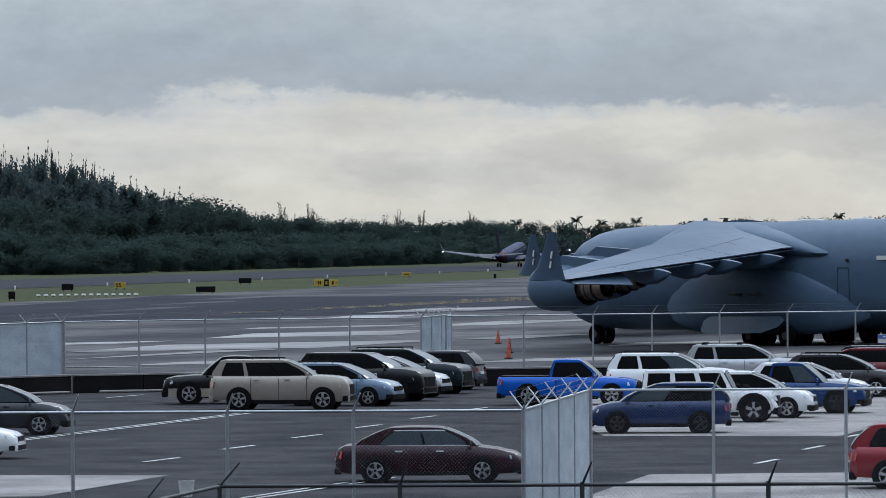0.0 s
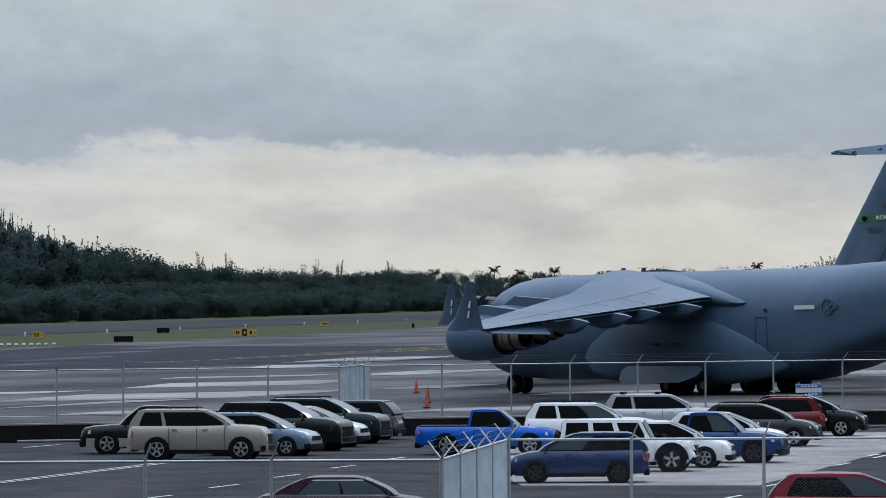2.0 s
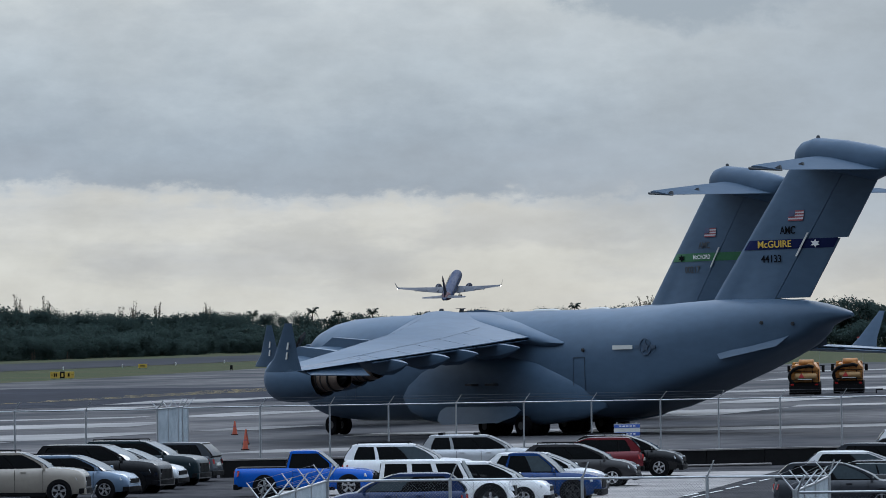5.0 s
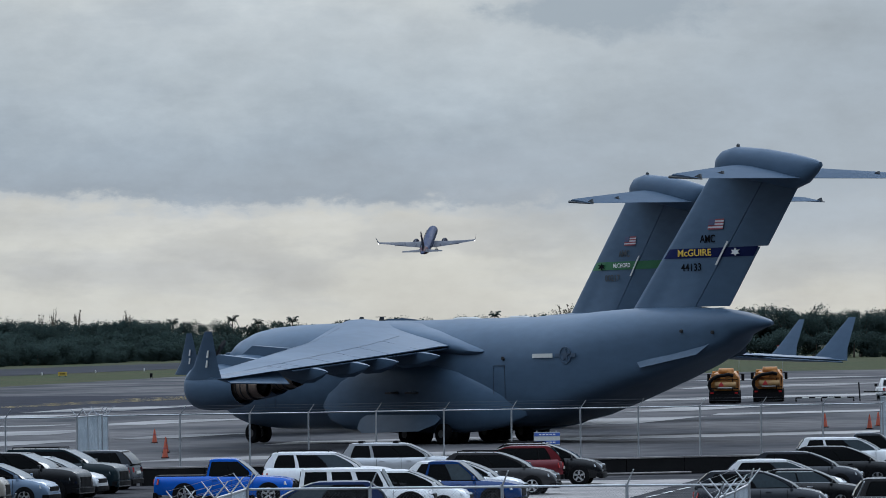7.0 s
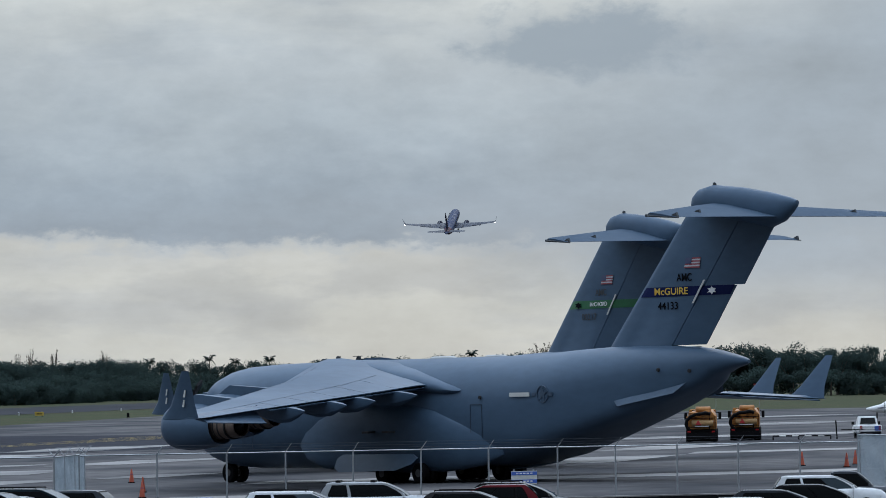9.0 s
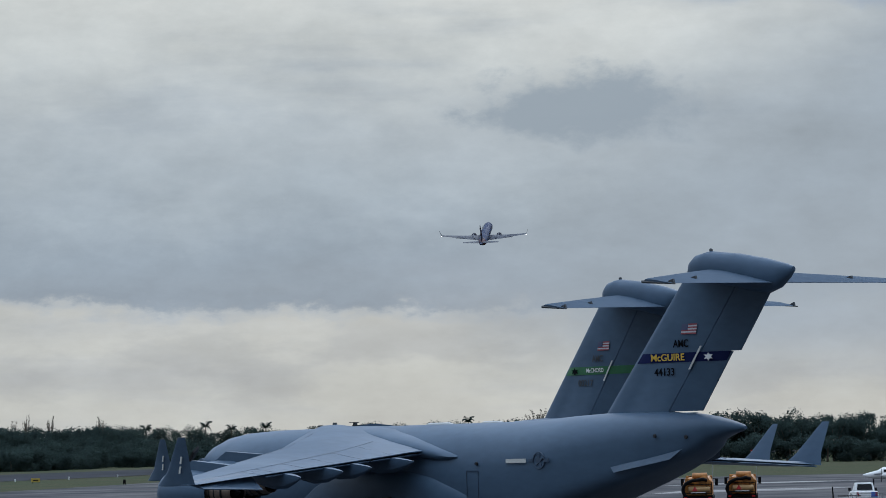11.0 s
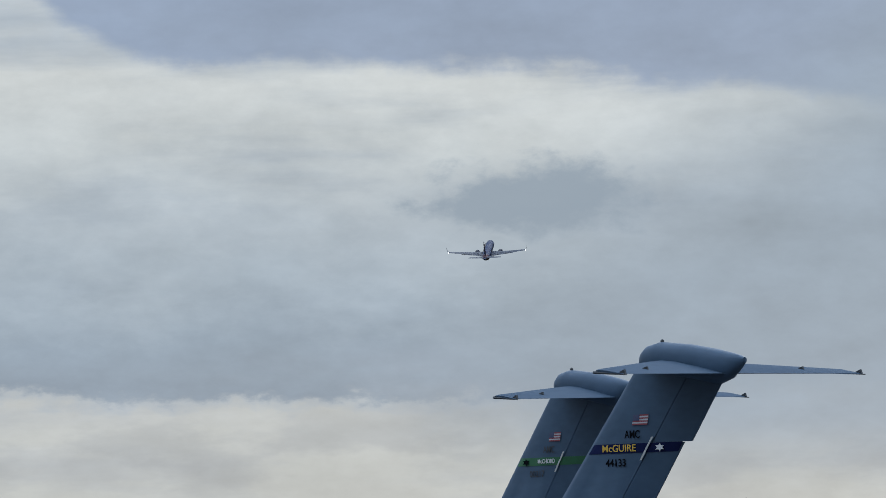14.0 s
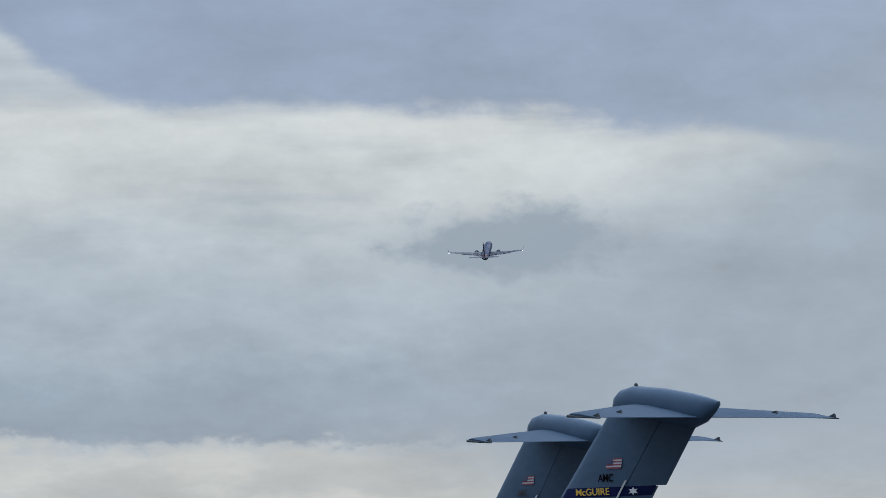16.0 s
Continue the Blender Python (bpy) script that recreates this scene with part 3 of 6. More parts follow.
            part("door_outline", bm, M["c17seam"], a, smooth=0)
        for s in (22.2, 24.0):
            part("step_handle", box(bmesh.new(), -4.55, -s - 0.5, 3.0, -4.0, -s + 0.1, 3.12), M["c17dark"], a, smooth=0)
        for s, z in ((45.2, 6.35), (47.2, 6.25), (31.5, 5.0)):
            part("sensor_window", spin(bmesh.new(), [(0, 0.12), (0.1, 0.1)], (-1, 0, 0), (-(2.15 if s < 46 else 1.62) + 0.12 if s > 40 else -3.42, -s, z), 10), M["hole"], a)
    # antennas and hatches on the crown
    for s, h in ((13.3, 0.2), (14.7, 0.34), (16.6, 0.3)):
        part("blade_antenna", loft([[Vector((-0.05, -s - 0.3, 7.2)), Vector((0.05, -s - 0.3, 7.2)), Vector((0.05, -s + 0.25, 7.2)), Vector((-0.05, -s + 0.25, 7.2))],
              [Vector((-0.03, -s - 0.3, 7.35 + h)), Vector((0.03, -s - 0.3, 7.35 + h)), Vector((0.03, -s, 7.35 + h)), Vector((-0.03, -s, 7.35 + h))]]), M["c17dark"], a, smooth=0)
    part("antenna_plate", box(bmesh.new(), -0.3, -16.75, 7.64, 0.3, -16.5, 7.68), M["c17dark"], a, smooth=0)
    for s, w in ((24.5, 1.3), (29.2, 1.0)):
        part("crown_fairing", loft([sect(s - w, 7.38, 7.2, 0.15, 12), sect(s - w * 0.6, 7.5, 7.2, 0.35, 12), sect(s + w * 0.6, 7.5, 7.2, 0.35, 12), sect(s + w, 7.38, 7.2, 0.15, 12)]), M["crown"], a, "pale antenna fairing on the crown", smooth=50)
    # nose gear
    for x in (-0.42, 0.42):
        w = part("nose_wheel", spin(bmesh.new(), [(-0.2, 0.3), (-0.22, 0.52), (-0.15, 0.62), (0.15, 0.62), (0.22, 0.52), (0.2, 0.3)], (1, 0, 0), (x, -4.67, 0.62), 24), M["tyre"], a, smooth=40)
        part("hub", spin(bmesh.new(), [(-0.21, 0.24), (0.21, 0.24)], (1, 0, 0), (x, -4.67, 0.62), 16), M["hub"], w)
    bm = tube(bmesh.new(), (0, -4.67, 0.6), (0, -4.67, 1.9), 0.13, 10)
    tube(bm, (-0.5, -4.67, 0.62), (0.5, -4.67, 0.62), 0.08, 8)
    tube(bm, (0, -4.67, 0.8), (0, -5.6, 1.5), 0.06, 8)
    part("nose_strut", bm, M["strut"], a)
    # markings on the fin, which faces the viewer on its left side
    def finx(s, z):
        f = (z - 7.3) / 8.6
        le, te_ = lerp(F_["le0"], F_["le1"], f), lerp(F_["te0"], F_["te1"], f)
        c = (s - le) / (te_ - le)
        if c <= cut:
            return -fin_half(c) * (te_ - le)
        return -max(0.035, 0.034 * (te_ - le) * (1 - (c - cut) / (1.04 - cut + (0.10 if z > 11.0 else 0.03))))

    def onfin(s, z, lift=0.03):
        return Vector((finx(s, z) - lift, -s, z))
    face = Matrix(((0, 0, -1), (-1, 0, 0), (0, 1, 0))).to_4x4()

    def put(s, z, w):
        x = min(finx(s + d * w, z) for d in (-0.5, -0.25, 0, 0.25, 0.5)) - 0.03
        return Matrix.Translation((x, -s, z)) @ face
    q = lambda z, f: lerp(lerp(F_["le0"], F_["le1"], (z - 7.3) / 8.6), lerp(F_["te0"], F_["te1"], (z - 7.3) / 8.6), f)
    za, zb = 10.54, 11.08
    bm = bmesh.new()
    n = 24
    lo, hi = [], []
    for i in range(n + 1):
        f = 0.045 + 0.977 * i / n
        for z, dst in ((za, lo), (zb, hi)):
            s = q(z, f)
            w = abs(finx(s, z)) + 0.02
            dst.append(bm.verts.new((-w, -s, z)))
    for i in range(n):
        bm.faces.new((lo[i], lo[i + 1], hi[i + 1], hi[i]))
    ext = bmesh.ops.extrude_face_region(bm, geom=bm.faces[:])
    bmesh.ops.translate(bm, verts=[v for v in ext["geom"] if isinstance(v, bmesh.types.BMVert)], vec=(-0.008, 0, 0))
    part("tail_band", bm, marks["band"], fin, marks["band_label"], smooth=0)
    text(marks["base"], marks["base_size"], marks["base_mat"], fin, put(marks["base_s"] + 0.45, 10.81, marks["base_w"]) @ Matrix.Translation((0, 0, 0.012)), width=marks["base_w"])
    text("AMC", 0.62, marks["ink"], fin, put(45.76, 11.58, 1.25), width=1.25)
    text(marks["number"], 0.60, marks["ink"], fin, put(44.37, 9.98, 1.65), width=1.65)
    # white slash
    bm = bmesh.new()
    pts = [onfin(46.33, 10.1, 0.09), onfin(46.48, 10.1, 0.09), onfin(47.48, 11.42, 0.09), onfin(47.33, 11.42, 0.09)]
    loft([pts, [p + Vector((-0.015, 0, 0)) for p in pts]], bm=bm)
    part("formation_light", bm, M["offwhite"], fin, "pale formation light strip", smooth=0)
    # flag: stripes and a blue corner
    flag = empty("flag_marking")
    flag.parent = fin
    sk = lambda s, z: onfin(s + (z - 12.12) * 0.22, z, 0.05)
    for k in range(7):
        z0 = 12.12 + k * 0.085
        pts = [sk(45.80, z0), sk(47.02, z0), sk(47.02, z0 + 0.085), sk(45.80, z0 + 0.085)]
        part("stripe", loft([pts, [p + Vector((-0.006, 0, 0)) for p in pts]]), M["flagred"] if k % 2 == 0 else M["flagwhite"], flag, smooth=0)
    pts = [sk(45.80, 12.37), sk(46.32, 12.37), sk(46.32, 12.715), sk(45.80, 12.715)]
    pts = [p + Vector((-0.012, 0, 0)) for p in pts]
    part("canton", loft([pts, [p + Vector((-0.006, 0, 0)) for p in pts]]), M["flagblue"], flag, smooth=0)
    # emblem: a plain jagged pale shape
    bm = bmesh.new()
    es, ez, em = marks["emblem"]
    out = [(math.cos(i * math.pi / 6) * (0.42 if i % 2 else 0.2), math.sin(i * math.pi / 6) * (0.24 if i % 2 else 0.13)) for i in range(12)]
    p0 = onfin(es, ez, 0.05)
    loft([[p0 + Vector((-0.03, -u, v)) for u, v in out], [p0 + Vector((-0.045, -u, v)) for u, v in out]], bm=bm)
    part("emblem", bm, em, fin, "plain pale emblem patch", smooth=0)
    # side marking: pale bar and a ring with a star and bars
    bm = box(bmesh.new(), -3.45, -35.75, 5.0, -3.40, -34.05, 5.24)
    part("side_bar", bm, M["offwhite"], a, "pale formation light bar")
    bm = bmesh.new()
    c = Vector((-3.28, -36.75, 5.12))
    for i in range(24):
        a0, a1 = 2 * math.pi * i / 24, 2 * math.pi * (i + 1) / 24
        pts = [c + Vector((0, -r * math.cos(t), r * math.sin(t))) for t, r in ((a0, 0.5), (a1, 0.5), (a1, 0.45), (a0, 0.45))]
        loft([pts, [p + Vector((-0.06, 0, 0)) for p in pts]], bm=bm)
    star = [c + Vector((0, -math.sin(i * math.pi / 5) * (0.4 if i % 2 == 0 else 0.16), math.cos(i * math.pi / 5) * (0.4 if i % 2 == 0 else 0.16))) for i in range(10)]
    loft([star, [p + Vector((-0.06, 0, 0)) for p in star]], bm=bm)
    for sgn in (-1, 1):
        box(bm, -3.345, c.y + sgn * 0.68 - 0.17, 5.02, -3.28, c.y + sgn * 0.68 + 0.17, 5.22)
    part("roundel", bm, M["roundel"], a, "dark grey star roundel", smooth=0)
    return a


def tilted(x, y, heading):
    return Matrix.Translation((x, y, gz(x, y))) @ Matrix.Rotation(-math.atan(SLOPE), 4, "Y") @ Matrix.Rotation(radians(heading), 4, "Z")


transport(tilted(-15.97, 358.1, 41.65), dict(label="large grey military transport aircraft with navy tail band on apron", band=M["navy"], band_label="navy blue tail band",
          base="McGUIRE", base_size=0.56, base_mat=M["gold"], base_s=44.2, base_w=2.75, number="44133", ink=M["markdark"], droop=(0.78, 0.24), emblem=(47.9, 10.8, M["white"])))
transport(tilted(-14.97, 414.6, 34.9), dict(label="large grey military transport aircraft with green tail band", band=M["green"], band_label="green tail band",
          base="McCHORD", base_size=0.40, base_mat=M["white"], base_s=45.0, base_w=1.9, number="00217", ink=M["c17dark"], droop=(0.1, 0.1), emblem=(43.2, 10.78, M["markdark"])))

# ======== the airliner ========
gear_legs = {}


def airliner():
    a = empty("airliner", label="twin-engined airliner taking off, pale fuselage and red-and-blue tail", category="airliner")
    darkred = mat("airliner_red", (0.055, 0.012, 0.026), 0.6, spec=0.12, vary=0.1, scale=0.5)
    # Silver skin set to dark navy: the backlit shade is in its colour.
    sil = mat("airliner_backlit_silver", (0.022, 0.036, 0.085), 0.6, 0.0, spec=0.12, vary=0.05, scale=0.5)
    wingm = mat("airliner_wing_grey", (0.062, 0.070, 0.092), 0.6, spec=0.15, vary=0.05, scale=0.5)
    tailblue = mat("airliner_tail_blue", (0.010, 0.013, 0.028), 0.7, spec=0.05, vary=0.1, scale=0.5)
    st = [(0, 3.3, 3.1, 0.1), (0.5, 3.9, 2.6, 0.7), (1.6, 4.6, 2.1, 1.25), (3.2, 5.2, 1.8, 1.7), (5.5, 5.4, 1.65, 1.88), (26, 5.4, 1.65, 1.88), (30, 5.4, 2.2, 1.75), (34, 5.3, 3.3, 1.2), (37, 5.1, 4.1, 0.7), (38.6, 4.9, 4.5, 0.25)]
    off = Vector((0, 20.5, -4.75))  # origin at the level of the wing tips
    mv = lambda rings: [[Vector(p) + off for p in r] for r in rings]
    part("fuselage", loft(mv([sect(*q, n=24, p=2.0) for q in st])), sil, a, smooth=60)
    part("tail_section", loft(mv([sect(s, t + 0.03, b - 0.03, w + 0.03, 24, 2.0) for s, t, b, w in ((31.2, 5.38, 2.5, 1.62), (34, 5.3, 3.3, 1.2), (36.5, 5.15, 3.97, 0.8))])), darkred, a, "red rear fuselage", smooth=60)
    bm = bmesh.new()
    for k in range(34):
        for sd in (-1, 1):
            y = -6 - k * 0.68
            box(bm, sd * 1.86 - 0.03, y - 0.13 + off.y, 4.15 + off.z, sd * 1.86 + 0.03, y + 0.13 + off.y, 4.5 + off.z)
    part("cabin_windows", bm, M["hole"], a, smooth=0)
    for side in (-1, 1):
        rr = mv([wing_ring(side * x, le, ch, z, 0.03, 0.9) for x, le, ch, z in ((1.0, 13.0, 7.8, 2.25), (5.8, 16.0, 4.9, 2.85), (12, 19.3, 3.1, 3.85), (17.0, 22.0, 1.7, 4.8))])
        w = part("wing", loft(rr), wingm, a, smooth=40)
        part("winglet", loft(mv([[Vector((side * (x + t * ch), -(le + c * ch), z)) for c, t in airfoil()] for x, le, ch, z in ((17.0, 22.0, 1.7, 4.8), (17.45, 22.6, 1.3, 5.4), (17.9, 24.2, 0.6, 7.2))])), wingm, w, smooth=40)
        part("tip_light", spin(bmesh.new(), [(-0.18, 0.03), (-0.1, 0.13), (0, 0.17), (0.1, 0.13), (0.18, 0.03)], (0, 1, 0), Vector((side * 17.15, -23.9, 4.8)) + off, 10), M["lamp_white"], w, "bright white tip light")
        for x in (4.4, 8.2, 11.2):
            s0 = 17.8 + (x - 4.4) * 0.42
            part("flap_track_fairing", spin(bmesh.new(), [(0, 0.03), (-0.8, 0.2), (-2.2, 0.22), (-3.4, 0.03)], (0, 1, 0), Vector((side * x, -s0, 2.25 + x * 0.13)) + off, 10), wingm, w)
        part("flap", loft(mv([[Vector((side * x, -s, z)), Vector((side * x, -s - c, z - 0.05)), Vector((side * x, -s - c, z - 0.10)), Vector((side * x, -s, z - 0.06))] for x, s, z, c in ((2.2, 20.2, 2.2, 1.0), (11.5, 21.7, 3.6, 0.6))])), wingm, w, "lowered flap", smooth=20)
        e = empty("engine")
        e.parent = a
        c = Vector((side * 5.1, -11.7, 1.95)) + off
        part("nacelle", spin(bmesh.new(), [(0, 0.85), (-0.1, 1.0), (-0.8, 1.08), (-2.2, 1.02), (-3.2, 0.82), (-3.2, 0.72), (-2.9, 0.7)], (0, 1, 0), c, 24, False), tailblue, e, smooth=60)
        part("core", spin(bmesh.new(), [(-2.2, 0.68), (-3.2, 0.5), (-4.1, 0.34), (-4.9, 0.05)], (0, 1, 0), c, 16), M["hole"], e)
        part("fan", spin(bmesh.new(), [(-0.5, 0.9), (-0.3, 0.05)], (0, 1, 0), c, 16), M["hole"], e)
        # Added dark plug: closes the open duct and stands for its shade.
        part("duct_shade_disc", spin(bmesh.new(), [(-3.0, 0.74), (-3.05, 0.4)], (0, 1, 0), c, 16), M["hole"], e)
        part("pylon", box(bmesh.new(), c.x - 0.15, c.y - 5.6, c.z + 0.5, c.x + 0.15, c.y - 1.4, c.z + 1.1), wingm, e)
        part("tailplane", loft(mv([wing_ring(side * x, le, ch, z, 0, 0.8) for x, le, ch, z in ((0.4, 32.6, 4.0, 4.7), (7.1, 36.9, 1.5, 5.35))])), wingm, a, smooth=40)
        g = gear_legs[side] = part("main_gear", tube(bmesh.new(), Vector((side * 2.8, -19.5, 2.3)) + off, Vector((side * 2.8, -19.5, 0.55)) + off, 0.14, 8), M["strut"], a)
        for x in (2.42, 3.18):
            part("wheel", spin(bmesh.new(), [(-0.18, 0.45), (-0.12, 0.56), (0.12, 0.56), (0.18, 0.45)], (1, 0, 0), Vector((side * x, -19.5, 0.56)) + off, 16), M["tyre"], g)
    part("fin", loft(mv([fin_ring(z, le, ch, 0.9) for z, le, ch in ((5.0, 29.6, 7.0), (6.2, 31.6, 5.4), (12.4, 36.6, 2.1))])), [tailblue], a, "blue tail fin", smooth=40)
    bm = bmesh.new()
    for k in range(4):
        z = 6.6 + k * 1.3
        for sd in (-1, 1):
            s = 32.6 + (z - 6.2) * 0.8
            box(bm, sd * 0.26 - 0.02, -s - 1.3 + off.y, z + off.z, sd * 0.26 + 0.02, -s + off.y, z + 0.55 + off.z)
    part("tail_stripe", bm, darkred, a, "red tail stripe", smooth=0)
    return a


M["lamp_white"] = glow("strobe_white", (1.0, 0.98, 0.94), 5.0)
jet = airliner()



# ======== vehicles ========
M["glass"] = mat("tinted_glass", (0.003, 0.004, 0.005), 0.06, spec=0.3, vary=0.05, scale=1, rvary=0.03)
M["glass_light"] = mat("windscreen_glass", (0.05, 0.068, 0.08), 0.06, spec=0.5, vary=0.1, scale=1, rvary=0.02)
M["trim"] = mat("black_plastic", (0.006, 0.006, 0.007), 0.7, spec=0.1, vary=0.15, scale=4)
M["chrome"] = mat("alloy", (0.55, 0.56, 0.58), 0.28, 0.9, vary=0.05, scale=4)
# Pale base colour carries the shine that the chrome trim would reflect.
M["bright_trim"] = mat("bright_trim", (0.62, 0.63, 0.65), 0.35, 0.2, vary=0.05, scale=4)
M["rim_dark"] = mat("dark_alloy", (0.03, 0.03, 0.032), 0.4, 0.5)
M["taillight"] = mat("tail_lamp_red", (0.35, 0.012, 0.012), 0.2, vary=0.1, scale=5)
M["headlight"] = mat("headlamp_glass", (0.60, 0.63, 0.66), 0.12, vary=0.15, scale=8)
PAINT = {}


def paint(name, rgb, metal=0.15):
    if name not in PAINT:
        PAINT[name] = mat(name + "_car_paint", rgb, 0.22, metal, vary=0.05, scale=0.8, coat=0.4 if max(rgb) > 0.03 else 0.2, spec=0.45 if min(rgb) > 0.1 else 0.25, rvary=0.05)
    return PAINT[name]


# side shapes: body stations (share of length from the rear, height of the body's top as share of the full height),
# glasshouse: foot at the rear, roof rear, roof front, foot of the windscreen, all as shares of the length
SHAPES = {
    "sedan": dict(dim=(4.93, 1.85, 1.475), top=[(0.0, 0.50), (0.012, 0.60), (0.05, 0.665), (0.17, 0.69), (0.3, 0.67), (0.68, 0.66), (0.74, 0.65), (0.86, 0.60), (0.95, 0.53), (0.99, 0.45), (1.0, 0.36)], house=(0.105, 0.29, 0.565, 0.75), belt=0.65, doors=2, wheel=0.325, axles=(0.215, 0.785)),
    "suv": dict(dim=(5.21, 2.0, 1.90), top=[(0.0, 0.42), (0.008, 0.62), (0.03, 0.67), (0.5, 0.665), (0.70, 0.675), (0.76, 0.675), (0.88, 0.655), (0.95, 0.62), (0.985, 0.55), (0.997, 0.46), (1.0, 0.36)], house=(0.012, 0.085, 0.53, 0.735), belt=0.655, doors=3, wheel=0.40, axles=(0.215, 0.815)),
    "crossover": dict(dim=(4.60, 1.84, 1.68), top=[(0.0, 0.44), (0.012, 0.60), (0.04, 0.65), (0.4, 0.635), (0.70, 0.635), (0.76, 0.63), (0.86, 0.60), (0.94, 0.545), (0.98, 0.46), (0.995, 0.40), (1.0, 0.33)], house=(0.012, 0.13, 0.50, 0.765), belt=0.63, doors=3, wheel=0.355, axles=(0.21, 0.80)),
    "pickup": dict(dim=(5.5, 1.95, 1.82), top=[(0.0, 0.50), (0.008, 0.60), (0.02, 0.615), (0.40, 0.615), (0.42, 0.61), (0.72, 0.60), (0.78, 0.60), (0.92, 0.57), (0.975, 0.53), (0.995, 0.44), (1.0, 0.36)], house=(0.375, 0.41, 0.585, 0.725), belt=0.60, doors=2, wheel=0.40, axles=(0.22, 0.82)),
    "offroader": dict(dim=(4.75, 1.88, 1.86), top=[(0.0, 0.45), (0.008, 0.60), (0.03, 0.615), (0.6, 0.61), (0.70, 0.61), (0.76, 0.61), (0.93, 0.585), (0.96, 0.56), (0.965, 0.45), (0.99, 0.36), (1.0, 0.32)], house=(0.015, 0.035, 0.60, 0.68), belt=0.60, doors=3, wheel=0.44, axles=(0.205, 0.83)),
}


def car(kind, label, category, color, x, y, heading, ref="rear", scale=1.0, dark_rims=False, rails=False, two_tone=None, light_glass=False, flares=False, rack=False):
    """A parked car. x, y: the middle of its rear or front bumper; heading: degrees from due right, anticlockwise."""
    sh = SHAPES[kind]
    Ln, Wd, Ht = [d * scale for d in sh["dim"]]
    h = Wd / 2
    fwd = Vector((math.cos(radians(heading)), math.sin(radians(heading)), 0))
    base = Vector((x, y, 0)) - (fwd * Ln if ref == "front" else Vector())
    e = empty(category.replace(" ", "_"), Matrix.Translation(base) @ Matrix.Rotation(radians(heading), 4, "Z"), label=label, category=category, group="parked vehicles")
    # local: x forward from the rear bumper, y to the left
    low = 0.155 * Ht
    rings = []
    for f, t in sh["top"]:
        nose = min(1.0, 0.80 + 9 * min(f, 1 - f) ** 1.15) if min(f, 1 - f) < 0.05 else 1.0
        w, zt = h * nose, t * Ht
        zb = low + (0.10 * Ht * max(0, 1 - min(f, 1 - f) / 0.06) if min(f, 1 - f) < 0.06 else 0)
        mid = zb + (zt - zb) * 0.55
        prof = [(-w * 0.93, zb), (-w * 0.99, zb + (mid - zb) * 0.35), (-w, mid), (-w * 0.975, zt - 0.10 * Ht * 0.6), (-w * 0.90, zt - 0.012), (-w * 0.5, zt + 0.012), (0, zt + 0.016)]
        prof = prof + [(-a, b) for a, b in prof[-2::-1]]
        rings.append([(f * Ln, a, b) for a, b in prof])
    body = part("body", loft(rings), color, e, smooth=38)
    if two_tone:
        for sd in (-1, 1):
            part("lower_panel", box(bmesh.new(), 0.04 * Ln, sd * h * 1.0 - 0.012, low, 0.96 * Ln, sd * h * 1.0 + 0.012, low + 0.17 * Ht), two_tone, body, "contrasting lower body panel", bevel=0.005)
    # glasshouse: a curved shell, t from the rear to the windscreen, v from the belt to the roof
    f0, f1, f2, f3 = sh["house"]
    zb, zr = sh["belt"] * Ht - 0.02, 0.965 * Ht
    hb, hr = h * 0.93, h * 0.74
    P = lambda f, w, z: Vector((f * Ln, w, z))
    bend = 1.0 if kind == "offroader" else 1.25 if kind == "pickup" else 1.5

    def S(t, v, u):
        """A point of the shell: u from -1 (right side) to 1 (left side)."""
        fr, ff = f0 + (f1 - f0) * v ** bend, f3 + (f2 - f3) * v ** bend
        w = hb * 0.88 + (hr - hb * 0.88) * v ** 1.35
        bulge = (0.018 if t > 0.5 else -0.012) * (1 - u * u) * (1 if t in (0, 1) else 0)
        return P(fr + (ff - fr) * t + bulge, u * w, zb + (zr - zb) * v)
    VS = (0.0, 0.35, 0.7, 1.0)
    ring_ = lambda v: [S(0, v, -1), S(0.33, v, -1), S(0.66, v, -1), S(1, v, -1), S(1, v, 0), S(1, v, 1), S(0.66, v, 1), S(0.33, v, 1), S(0, v, 1), S(0, v, 0)]
    part("cabin", loft([ring_(v) for v in VS]), M["trim"], body, "dark cabin interior seen through the glass", smooth=20)

    def pane(name, grid, m, out, lift=0.008, thick=0.016, label=""):
        """A curved plate over a grid of shell points."""
        o = Vector(out).normalized()
        bm = bmesh.new()
        lo_ = [[bm.verts.new(q + o * lift) for q in r] for r in grid]
        hi_ = [[bm.verts.new(q + o * (lift + thick)) for q in r] for r in grid]
        nr, nc = len(grid), len(grid[0])
        for a in range(nr - 1):
            for b in range(nc - 1):
                bm.faces.new((hi_[a][b], hi_[a][b + 1], hi_[a + 1][b + 1], hi_[a + 1][b]))
        edge = [(0, b) for b in range(nc)] + [(a, nc - 1) for a in range(1, nr)] + [(nr - 1, b) for b in range(nc - 2, -1, -1)] + [(a, 0) for a in range(nr - 2, 0, -1)]
        for (a, b), (c, d) in zip(edge, edge[1:] + edge[:1]):
            bm.faces.new((lo_[a][b], lo_[c][d], hi_[c][d], hi_[a][b]))
        return part(name, bm, m, body, label, smooth=50)
    span = lambda a, b, n: [a + (b - a) * k / (n - 1) for k in range(n)]
    pane("windscreen", [[S(1, v, u) for u in span(-0.93, 0.93, 7)] for v in span(0.03, 0.96, 5)], M["glass_light"], (1, 0, 0.8))
    pane("rear_window", [[S(0, v, u) for u in span(-0.88, 0.88, 5)] for v in span(0.08, 0.9, 4)], M["glass"], (-1, 0, 0.4))
